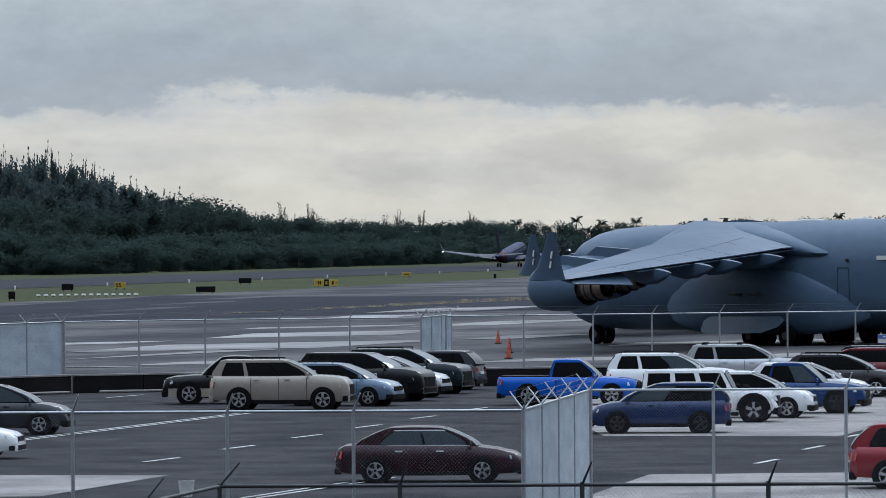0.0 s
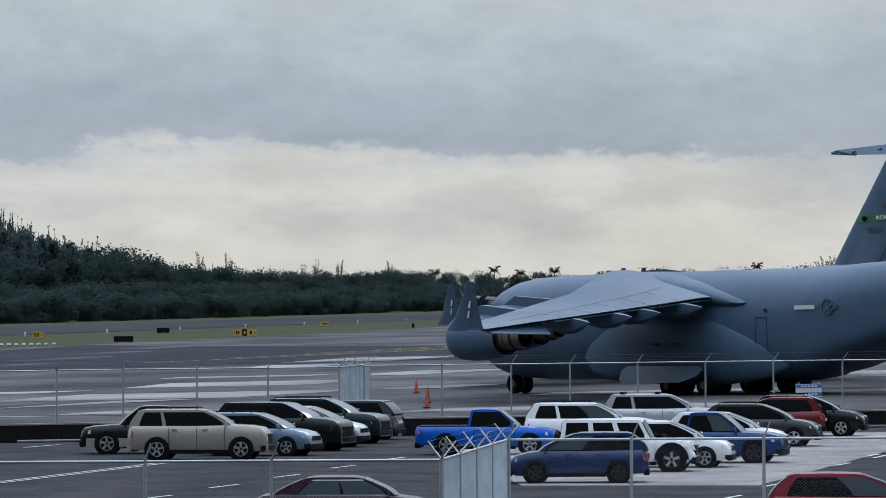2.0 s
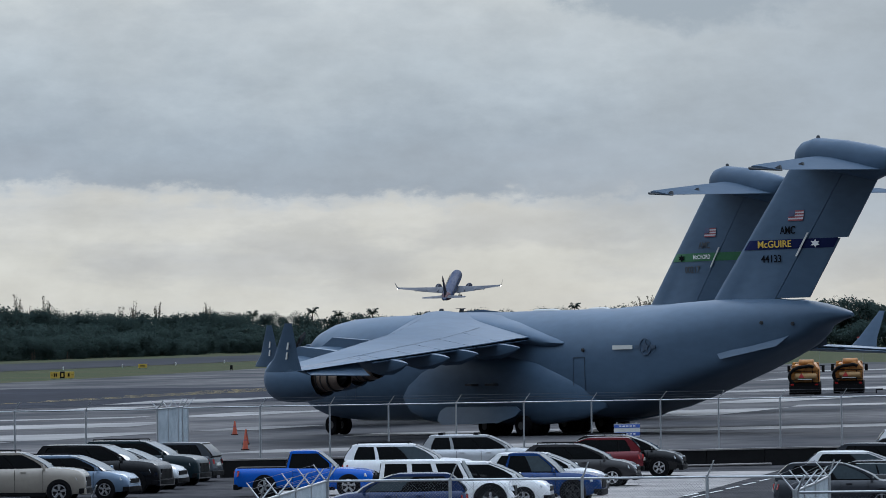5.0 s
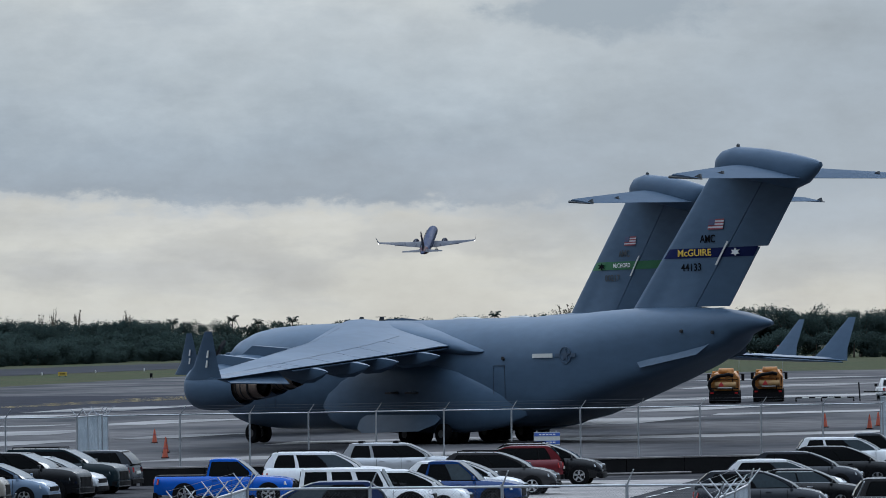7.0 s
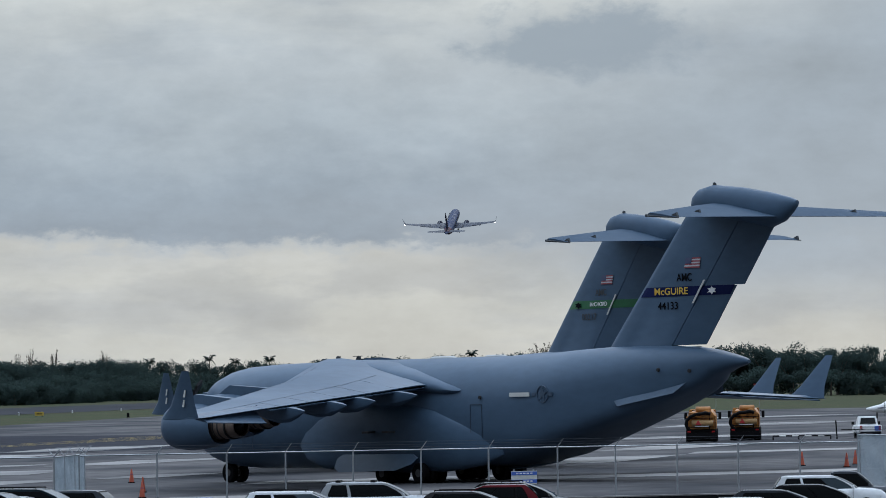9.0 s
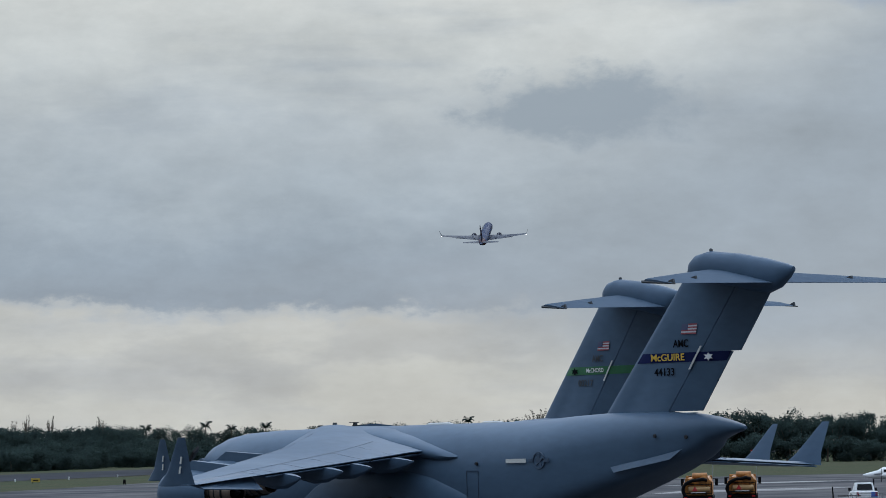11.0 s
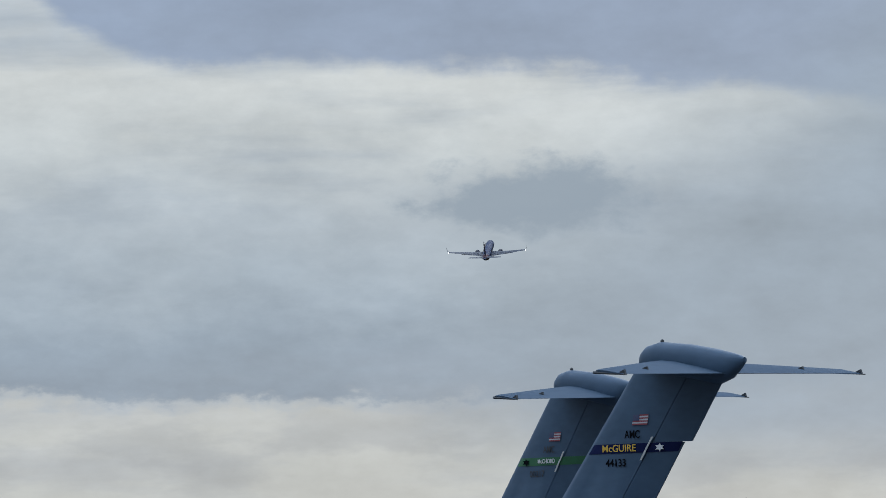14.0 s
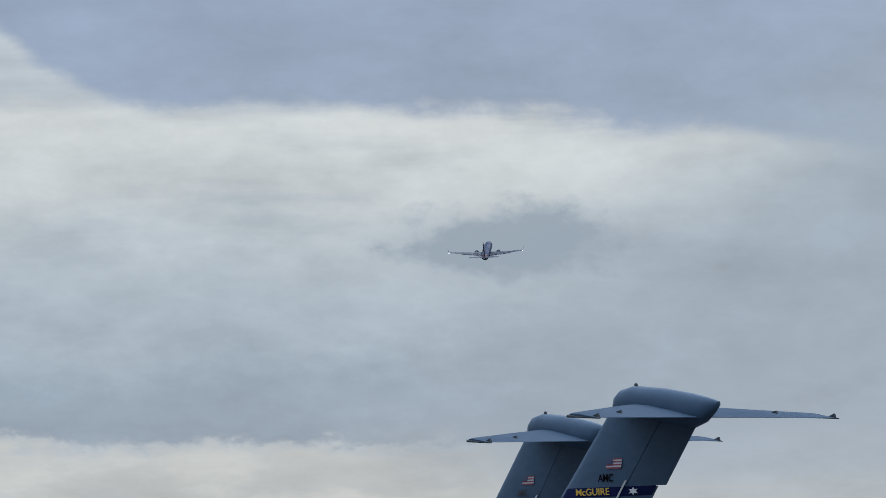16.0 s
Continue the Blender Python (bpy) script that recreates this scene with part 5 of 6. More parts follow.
def barrier(a, b):
    """Low black wall with a pale capping and a pipe before it."""
    e = empty("low_wall", label="low black-covered wall with pale capping", category="wall")
    a, b = Vector((*a, 0)), Vector((*b, 0))
    d = (b - a).normalized()
    o = Vector((d.y, -d.x, 0))
    n = max(1, round((b - a).length / 3.0))
    for i in range(n):
        p, q = a + (b - a) * (i / n), a + (b - a) * ((i + 1) / n) - d * 0.02
        w = [p, q, q - o * 0.25, p - o * 0.25]
        part("wall_panel", loft([w, [v + Vector((0, 0, 0.72)) for v in w]]), M["wallblack"], e, bevel=0.01)
        w = [p + o * 0.03, q + o * 0.03, q - o * 0.28, p - o * 0.28]
        part("capping", loft([[v + Vector((0, 0, 0.724)) for v in w], [v + Vector((0, 0, 0.80)) for v in w]]), M["pale"], e, bevel=0.008)
    if (b - a).length > 8:
        for f0, f1 in ((0.05, 0.3), (0.42, 0.6), (0.68, 0.95)):
            part("bumper_pipe", tube(bmesh.new(), a + (b - a) * f0 + o * 0.6 + Vector((0, 0, 0.08)), a + (b - a) * f1 + o * 0.6 + Vector((0, 0, 0.08)), 0.05, 8), M["pale"], e)
    return e


barrier((-40, 226), (-31.0, 237.3))
barrier((-30.9, 237.3), (-14.2, 245.4))
barrier((-14.0, 245.6), (26.0, 265.0))

# ======== markings and paving patches ========
A_ = [(-6.6, 182.5, 0), (1.0, 181.5, 0), (10.2, 247.0, 0), (-13.2, 244.5, 0)]
sheet("worn_concrete", A_, 0.012, M["pale"], "pale worn concrete paving under the parked cars", 2, 6)
sheet("worn_concrete", [(-6.2, 132, 0), (9.0, 132, 0), (9.0, 154.5, 0), (-4.3, 152.5, 0)], 0.012, M["pale"], "pale worn concrete paving strip", 2, 3)
sheet("worn_concrete", [(-24.0, 140, 0), (-19.2, 141, 0), (-17.4, 153.3, 0), (-24.0, 154, 0)], 0.012, M["pale"], "pale concrete patch in the car park", 1, 2)


def stripe(a, b, w=0.12, m="line", lift=0.02):
    a, b = Vector((*a, 0)), Vector((*b, 0))
    d = (b - a).normalized()
    o = Vector((d.y, -d.x, 0)) * w / 2
    q = [a - o, a + o, b + o, b - o]
    bm = loft([[Vector((v.x, v.y, gz(v.x, v.y) + lift)) for v in q], [Vector((v.x, v.y, gz(v.x, v.y) + lift + 0.004)) for v in q]])
    return tagged(part("painted_line", bm, M[m], smooth=0), "worn painted line on asphalt", "road marking", kind="structure")


stripe((-25.8, 179.6), (-21.0, 208.0), 0.14)
stripe((-25.4, 179.6), (-20.6, 208.0), 0.14)
stripe((-14.0, 139.5), (-11.5, 151.0), 0.14)
stripe((-13.6, 139.5), (-11.1, 151.0), 0.14)
for k in range(6):
    stripe((-19.15 + k * 1.27, 162.5 + k * 9.6), (-18.5 + k * 1.27, 165.6 + k * 9.6), 0.16)
    stripe((-1.48 + k * 1.33, 159.4 + k * 10.4), (-0.9 + k * 1.33, 162.4 + k * 10.4), 0.16)
for k in range(5):
    stripe((-28.6 + k * 2.9, 229.8 + k * 1.4), (-27.6 + k * 2.9, 233.8 + k * 1.4), 0.13)
    stripe((5.4 + k * 0.82, 209.5 + k * 5.2), (6.0 + k * 0.82, 213.0 + k * 5.2), 0.14)

# pale concrete bays and bands in the apron, each with a wedge end
BAYS = [(-42.9, -27.8, 406, 425), (-47.3, -24.5, 359, 381), (-44.1, -33.8, 335, 356), (-34.1, -24.9, 297, 305), (-38.4, -31.5, 287, 297), (-43.6, -35.3, 500, 523),
        (-56.2, -45.5, 390, 398), (-18.5, 4.1, 301, 313), (-11.8, 3.8, 346, 355), (-37.4, -28.6, 315, 322), (-44.7, -32.5, 449, 456), (-23.1, -15.4, 379, 392),
        (-1.0, 27.6, 338, 347), (6.8, 17.2, 393, 420), (12.4, 28.4, 449, 475), (11.3, 39.1, 521, 537), (23.4, 47.0, 617, 639), (28.6, 53.6, 712, 727),
        (-42.1, -26.0, 542, 573), (-30.8, -16.1, 444, 467), (18.9, 32.5, 423, 432)]
for i, (x0, x1, y0, y1) in enumerate(BAYS):
    sk = (y1 - y0) * (0.10 + 0.10 * ((i * 7) % 5))
    sheet("concrete_bay", [(x0 - 0.5, y0, 0), (x1 - sk, y0, 0), (x1 + 1.0, y1, 0), (x0 + sk * 0.6, y1, 0)], 0.008 + 0.004 * (i % 3), M["concrete"], "pale wet-edged concrete bay in the apron", 6, 3)
for k in range(4):
    stripe((-58 + k * 6, 560 + k * 30), (-30 + k * 9, 640 + k * 34), 0.3, "yellow", 0.03)

# ======== things on the apron ========
M["orange"] = mat("cone_orange", (0.40, 0.075, 0.035), 0.6, vary=0.15, scale=2)
M["machine"] = mat("machine_orange", (0.47, 0.19, 0.03), 0.5, vary=0.25, scale=1.6, second=(0.25, 0.09, 0.02))
M["signyellow"] = mat("sign_yellow", (0.52, 0.36, 0.06), 0.5, vary=0.05)
M["signblue"] = mat("sign_blue", (0.06, 0.13, 0.45), 0.5, vary=0.05)


def cone(x, y, h=0.95):
    e = empty("traffic_cone", Matrix.Translation((x, y, gz(x, y))), label="orange traffic cone on the apron", category="traffic cone", group="apron cones")
    part("base", box(bmesh.new(), -0.22, -0.22, 0.0, 0.22, 0.22, 0.05), M["trim"], e)
    part("body", spin(bmesh.new(), [(0.05, 0.17), (h * 0.95, 0.045), (h, 0.03)], (0, 0, 1), (0, 0, 0), 16), M["orange"], e)
    part("collar", spin(bmesh.new(), [(h * 0.58, 0.104), (h * 0.66, 0.092)], (0, 0, 1), (0, 0, 0), 16), M["flagred"], e)


for x, y in ((-16.6, 314), (-19.8, 362), (-17.4, 330), (-13.9, 372), (26.4, 361), (23.0, 361), (25.2, 352)):
    cone(x, y, 0.9)


def sweeper(x, y, heading=4):
    """A road sweeper seen from behind: bin, hose, drum, racks, cab and mirrors."""
    e = empty("ramp_sweeper", pose(x, y, gz(x, y), 0, 0, heading) @ Matrix.Scale(1.1, 4), label="weathered orange ramp sweeper truck with black suction hose", category="service truck", group="ramp sweepers")
    mc = M["machine"]
    part("chassis", box(bmesh.new(), -1.15, 0.0, 0.4, 1.15, 6.4, 0.98), M["trim"], e, bevel=0.03)
    part("bin", loft([[(-1.12, q, 1.0), (1.12, q, 1.0), (1.15, q, 2.05), (0.85, q, z), (-0.75, q, z - 0.1), (-1.15, q, 2.0)] for q, z in ((0.25, 2.3), (0.9, 2.5), (4.1, 2.55))]), mc, e, "weathered orange debris bin", bevel=0.04)
    part("top_tank", spin(bmesh.new(), [(-0.62, 0.08), (-0.56, 0.27), (0.56, 0.27), (0.62, 0.08)], (1, 0, 0), (0.15, 0.6, 2.52), 16), mc, e)
    part("fan_housing", spin(bmesh.new(), [(0.0, 0.42), (0.3, 0.44), (0.36, 0.3)], (0, -1, 0), (0.5, 0.2, 2.1), 18), mc, e)
    part("engine_cover", box(bmesh.new(), -1.0, 0.0, 1.95, -0.25, 0.3, 2.35), mc, e, bevel=0.04)
    part("cab", loft([[(-1.1, q, 1.0), (1.1, q, 1.0), (1.05, q, z), (-1.05, q, z)] for q, z in ((4.5, 2.55), (5.8, 2.5), (6.4, 1.9))]), mc, e, bevel=0.05)
    part("rear_window", box(bmesh.new(), -0.8, 4.46, 2.1, 0.8, 4.5, 2.5), M["glass"], e)
    bm = bmesh.new()
    pts = [Vector((0.72, -0.2, 2.2)), Vector((0.35, -0.28, 2.3)), Vector((0.0, -0.3, 2.22)), Vector((-0.45, -0.3, 2.18)), Vector((-0.85, -0.28, 2.0)), Vector((-1.12, -0.24, 1.7)), Vector((-1.18, -0.2, 1.4)), Vector((-1.05, -0.15, 1.1)), Vector((-0.8, -0.1, 0.9))]
    for p, q in zip(pts, pts[1:]):
        tube(bm, p, q + (q - p) * 0.1, 0.13, 10)
    part("suction_hose", bm, M["trim"], e, "thick black suction hose", smooth=60)
    part("drum", spin(bmesh.new(), [(-0.85, 0.14), (-0.78, 0.24), (0.78, 0.24), (0.85, 0.14)], (1, 0, 0), (0.1, -0.05, 1.5), 14), M["drumtan"], e, "faded tan drum with warning patch")
    for zz, d in ((1.16, 0.06), (1.86, 0.05)):
        part("cross_bar", box(bmesh.new(), -1.1, -0.2, zz, 1.1, -0.05, zz + d), M["trim"], e)
    for xx in (-1.08, 0.62, 1.06):
        part("rack_post", box(bmesh.new(), xx, -0.16, 0.95, xx + 0.06, -0.08, 2.05), M["trim"], e)
    part("warning_triangle", slab([(-0.45, -0.33, 1.36), (0.0, -0.33, 1.36), (-0.22, -0.33, 1.75)], 0.02, (0, -1, 0)), M["red"], e)
    part("warning_plate", box(bmesh.new(), -0.5, -0.32, 1.22, 0.6, -0.29, 1.29), M["offwhite"], e)
    for sx in (-0.95, 0.95):
        part("tail_lamp", box(bmesh.new(), sx - 0.12, -0.28, 0.78, sx + 0.12, -0.24, 0.9), M["taillight"], e)
        for yy in (0.7, 5.3):
            part("wheel", spin(bmesh.new(), [(-0.25, 0.35), (-0.25, 0.48), (-0.18, 0.52), (0.18, 0.52), (0.25, 0.48), (0.25, 0.35)], (1, 0, 0), (sx, yy, 0.52), 20), M["tyre"], e)
        part("mirror", box(bmesh.new(), sx * 1.42 - 0.12, 5.6, 1.75, sx * 1.42 + 0.12, 5.75, 2.3), M["trim"], e)
        part("mirror_post", tube(bmesh.new(), (sx * 1.1, 5.6, 2.3), (sx * 1.42, 5.65, 2.25), 0.03, 6), M["trim"], e)
    part("rear_bar", box(bmesh.new(), -1.15, -0.25, 0.28, 1.15, 0.0, 0.72), M["trim"], e)
    part("mud_flap", box(bmesh.new(), -1.1, 0.1, 0.08, 1.1, 0.14, 0.4), M["trim"], e)
    part("whip", tube(bmesh.new(), (1.15, 0.2, 2.1), (1.2, 0.2, 4.4), 0.015, 5), M["steel"], e)


M["drumtan"] = mat("drum_tan", (0.42, 0.25, 0.10), 0.55, vary=0.15, scale=2)
sweeper(22.4, 487, -4)
sweeper(26.5, 493, -4)


def service_truck(x, y):
    e = empty("service_pickup", pose(x, y, gz(x, y), 0, 0, 2), label="white service pickup with blue tailgate mark, seen from behind", category="pickup truck")
    part("body", loft([[(-0.95, q, 0.45), (0.95, q, 0.45), (1.0, q, 0.8), (0.95, q, z), (-0.95, q, z), (-1.0, q, 0.8)] for q, z in ((0, 1.12), (2.0, 1.12), (4.8, 1.1), (5.4, 0.95))]), M["white"], e, bevel=0.04)
    part("cab", loft([[(-0.88, 1.9, 1.1), (0.88, 1.9, 1.1), (0.88, 3.9, 1.1), (-0.88, 3.9, 1.1)], [(-0.72, 2.1, 1.85), (0.72, 2.1, 1.85), (0.72, 3.3, 1.85), (-0.72, 3.3, 1.85)]]), M["white"], e, bevel=0.04)
    part("rear_window", slab([(-0.68, 1.9, 1.22), (0.68, 1.9, 1.22), (0.6, 2.04, 1.72), (-0.6, 2.04, 1.72)], 0.03, (0, -1, 0.2)), M["glass"], e)
    part("tailgate_mark", box(bmesh.new(), 0.35, -0.03, 0.65, 0.9, 0.0, 1.05), M["signblue"], e, "blue panel on the tailgate")
    part("bumper", box(bmesh.new(), -0.9, -0.15, 0.4, 0.9, 0.05, 0.58), M["trim"], e)
    part("ladder_rack", box(bmesh.new(), -2.6, -0.6, 0.72, -0.6, -0.5, 0.8), M["trim"], e)
    for sx in (-0.8, 0.8):
        part("tail_light", box(bmesh.new(), sx - 0.1, -0.03, 0.7, sx + 0.1, 0.02, 1.05), M["taillight"], e)
        part("mirror", box(bmesh.new(), sx * 1.4 - 0.12, 3.5, 1.15, sx * 1.4 + 0.12, 3.6, 1.4), M["trim"], e)
        for yy in (1.1, 4.4):
            part("wheel", spin(bmesh.new(), [(-0.14, 0.25), (-0.14, 0.36), (0.14, 0.36), (0.14, 0.25)], (1, 0, 0), (sx, yy, 0.36), 18), M["tyre"], e)


service_truck(36.8, 485)


def towbar(x, y):
    e = empty("tow_bar", Matrix.Translation((x, y, gz(x, y))), label="black and white banded tow bar lying on trestles", category="tow bar")
    for i in range(9):
        part("bar", tube(bmesh.new(), (-4.9 + i * 0.55, 0, 0.32), (-4.9 + (i + 1) * 0.55, 0, 0.32), 0.055, 8), M["offwhite"] if i % 2 else M["trim"], e)
    for i in (0, 4, 9):
        part("trestle", box(bmesh.new(), -4.95 + i * 0.55, -0.2, 0.0, -4.85 + i * 0.55, 0.2, 0.3), M["trim"], e)
    part("upright", tube(bmesh.new(), (0.6, 0, 0.0), (0.5, 0, 1.6), 0.06, 6), M["trim"], e)


towbar(33.4, 486)


def turboprop(x, y):
    e = empty("light_aircraft", pose(x, y, gz(x, y), 0, 0, 78) @ Matrix.Scale(0.8, 4), label="small white twin propeller aircraft parked on the apron", category="light aircraft")
    st = [(0, 1.5, 1.3, 0.1), (0.8, 1.75, 0.95, 0.5), (2.2, 2.1, 0.8, 0.75), (3.0, 2.55, 0.75, 0.8), (7.5, 2.6, 0.75, 0.8), (10.5, 2.4, 1.3, 0.45), (13, 2.2, 1.8, 0.1)]
    part("fuselage", loft([sect(*q, n=18, p=2.1) for q in st]), M["white"], e, smooth=50)
    bm = bmesh.new()
    for k in range(6):
        for sd in (-1, 1):
            box(bm, sd * 0.8 - 0.03, -3.6 - k * 0.75, 1.85, sd * 0.8 + 0.03, -3.2 - k * 0.75, 2.2)
    part("cabin_windows", bm, M["glass"], e, smooth=0)
    part("stripe", box(bmesh.new(), -0.83, -9.5, 1.5, 0.83, -1.8, 1.6), M["navy"], e)
    for sd in (-1, 1):
        part("wing", loft([wing_ring(sd * q, le, ch, z, 0.02) for q, le, ch, z in ((0.5, 4.6, 2.6, 1.05), (8.2, 5.2, 1.2, 1.7))]), M["white"], e, smooth=40)
        part("nacelle", spin(bmesh.new(), [(0, 0.12), (-0.3, 0.35), (-1.6, 0.42), (-3.6, 0.2)], (0, 1, 0), (sd * 2.6, -3.1, 1.35), 14), M["white"], e, smooth=50)
        part("propeller", box(bmesh.new(), sd * 2.6 - 0.06, -3.12, 0.35, sd * 2.6 + 0.06, -3.06, 2.35), M["trim"], e)
        part("main_leg", tube(bmesh.new(), (sd * 2.6, -5.2, 0.0), (sd * 2.6, -5.2, 1.2), 0.12, 8), M["trim"], e)
        part("tailplane", loft([wing_ring(sd * q, le, ch, 3.9, 0.0) for q, le, ch in ((0.1, 12.4, 1.4), (2.6, 13.0, 0.8))]), M["white"], e, smooth=40)
    part("fin", loft([fin_ring(z, le, ch) for z, le, ch in ((2.1, 10.6, 2.4), (3.95, 12.3, 1.5))]), M["white"], e, smooth=40)
    part("nose_leg", tube(bmesh.new(), (0, -1.6, 0), (0, -1.6, 1.0), 0.1, 8), M["trim"], e)


turboprop(49.9, 664)


def board(x, y, w, h, label, mats, heading=0.0, legs=0.25, bars=()):
    """A flat airfield sign on legs."""
    e = empty("airfield_sign", pose(x, y, gz(x, y) - 0.06 if y > 640 else gz(x, y), 0, 0, heading), label=label, category="airfield sign", group="airfield signs")
    n = len(mats)
    for i, m in enumerate(mats):
        part("panel", box(bmesh.new(), -w / 2 + w * i / n, -0.1, legs, -w / 2 + w * (i + 1) / n - 0.02, 0.1, legs + h), M[m], e, bevel=0.01)
    for sx in (-0.35, 0.35):
        part("leg", box(bmesh.new(), sx * w - 0.05, -0.04, 0, sx * w + 0.05, 0.04, legs), M["trim"], e)
    for x0, x1, z0, z1, m in bars:
        part("lettering", box(bmesh.new(), x0 * w, -0.13, legs + z0 * h, x1 * w, -0.105, legs + z1 * h), M[m], e)
    return e

# airfield signs in the infield, boards seen from the front or the back
board(-76.0, 893, 3.8, 1.05, "yellow and black taxiway sign with arrows", ["signyellow", "signyellow", "trim", "signyellow", "signyellow"], 6, bars=((-0.46, -0.40, 0.45, 0.55, "trim"), (-0.36, -0.30, 0.25, 0.75, "trim"), (-0.28, -0.22, 0.25, 0.75, "trim"), (-0.04, 0.04, 0.25, 0.75, "signyellow"), (0.22, 0.30, 0.25, 0.75, "trim"), (0.38, 0.46, 0.45, 0.55, "trim")))
_e = board(-107.0, 878, 1.75, 0.95, "yellow taxiway sign with black lettering", ["signyellow"], 6, bars=((0.28, 0.42, 0.45, 0.55, "trim"),))
text("S5", 0.8, M["markdark"], _e, pose(-0.25, -0.14, 0.72, 90, 0, 0), width=0.85)
for x, y, w, h in ((-112, 853, 1.8, 0.9), (-85.4, 801, 2.8, 0.8), (-96.4, 968, 2.2, 0.85), (-102, 722, 0.9, 0.95), (-56.5, 1024, 0.5, 0.75)):
    board(x, y, w, h, "dark back of an airfield sign in the grass", ["trim"], 6)
board(-80.5, 1136, 1.8, 0.75, "small yellow airfield sign in the grass", ["signyellow"], 6, bars=((-0.3, 0.3, 0.35, 0.6, "trim"),))
for i in range(14):
    x, y = -104.8 + i * 0.96, 767.5 + i * 0.6
    e = empty("edge_marker", Matrix.Translation((x, y, gz(x, y) - 0.06)), label="small white edge marker in the grass", category="marker", group="row of edge markers")
    part("stem", tube(bmesh.new(), (0, 0, 0), (0, 0, 0.25), 0.05, 6), M["trim"], e)
    part("cap", loft([[(-0.32, -0.1, 0.2), (0.32, -0.1, 0.2), (0.32, 0.1, 0.2), (-0.32, 0.1, 0.2)], [(-0.2, -0.06, 0.42), (0.2, -0.06, 0.42), (0.2, 0.06, 0.42), (-0.2, 0.06, 0.42)]]), M["white"], e)
for i in range(16):
    x, y, _ = rw(31, -620 + i * 60)
    e = empty("runway_light", Matrix.Translation((x, y, gz(x, y) - 0.06)), label="small white runway edge light", category="runway light", group="runway lights")
    part("lamp", spin(bmesh.new(), [(0, 0.12), (0.3, 0.12), (0.5, 0.16), (0.6, 0.05)], (0, 0, 1), (0, 0, 0), 8), M["white"], e)
# notice on the far fence
_e = empty("notice_board", pose(3.85, 264.9, 1.2, 0, 0, 23.5), label="blue and white notice board fixed to the fence", category="sign")
part("panel", box(bmesh.new(), -0.66, -0.05, 0.0, 0.66, -0.02, 0.62), M["offwhite"], _e)
for z in (0.06, 0.43):
    b_ = part("band", box(bmesh.new(), -0.66, -0.062, z, 0.66, -0.052, z + 0.16), M["signblue"], _e, "blue lettering band")
    for k in range(5):
        part("lettering", box(bmesh.new(), -0.42 + k * 0.18, -0.072, z + 0.05, -0.30 + k * 0.18, -0.064, z + 0.11), M["white"], b_)
for sx in (-0.5, 0.5):
    part("bracket", box(bmesh.new(), sx - 0.03, -0.02, -1.2, sx + 0.03, 0.02, 0.7), M["steel"], _e)
# far off: a small white hut at the edge of the woods
_e = empty("hut", pose(71.2, 1270, gz(71.2, 1270) - 0.06), label="small white hut at the edge of the woods", category="hut")
part("wall", box(bmesh.new(), -0.7, 0, 0.0, 0.7, 1.8, 2.7), M["white"], _e)
part("roof", box(bmesh.new(), -0.85, -0.15, 2.704, 0.85, 1.95, 2.9), M["red"], _e)
part("door", box(bmesh.new(), -0.3, -0.04, 0.0, 0.4, 0.0, 1.9), M["trim"], _e)

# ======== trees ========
# Both leaf colours carry a pale bluish lift, distance haze put into the foliage.
M["leaf_dark"] = mat("hazy_casuarina_needles", (0.064, 0.092, 0.092), 0.95, vary=0.15, scale=0.12, second=(0.048, 0.072, 0.073), grain=6, island=0.10, spec=0.04)
M["leaf_broad"] = mat("hazy_broadleaf_foliage", (0.046, 0.069, 0.062), 0.95, vary=0.15, scale=0.12, second=(0.034, 0.053, 0.050), grain=6, island=0.10, spec=0.04)
M["bark"] = mat("bark", (0.09, 0.075, 0.06), 0.9, vary=0.3, scale=2)
M["dry"] = mat("dry_twigs", (0.13, 0.115, 0.085), 0.9, vary=0.3, scale=2)


def let_light_through(m, share=0.5):
    """Leaves glow softly where the sky shines through them."""
    nt = m.node_tree
    b, out = nt.nodes["Principled BSDF"], nt.nodes["Material Output"]
    tr, mx = nt.nodes.new("ShaderNodeBsdfTranslucent"), nt.nodes.new("ShaderNodeMixShader")
    nt.links.new(b.inputs["Base Color"].links[0].from_socket, tr.inputs["Color"])
    mx.inputs[0].default_value = share
    nt.links.new(b.outputs[0], mx.inputs[1])
    nt.links.new(tr.outputs[0], mx.inputs[2])
    nt.links.new(mx.outputs[0], out.inputs["Surface"])


let_light_through(M["leaf_dark"])
let_light_through(M["leaf_broad"])


def leaf(v, f, p, r, up, rg, n=4):
    """One bent clump of leaves as two joined triangles fans."""
    a = Vector((rg.uniform(-1, 1), rg.uniform(-1, 1), rg.uniform(-0.6, 0.6))).normalized()
    b = a.cross(Vector((rg.uniform(-1, 1), rg.uniform(-1, 1), rg.uniform(-1, 1)))).normalized()
    i = len(v)
    k = rg.uniform(0.5, 1.1)
    b = Vector((b.x, b.y, b.z + up)).normalized()
    v += [p - a * r * 0.5, p + b * r * k, p + a * r * 0.5, p - b * r * k * 0.6 + a.cross(b) * r * 0.3]
    f += [(i, i + 1, i + 2), (i, i + 2, i + 3)]


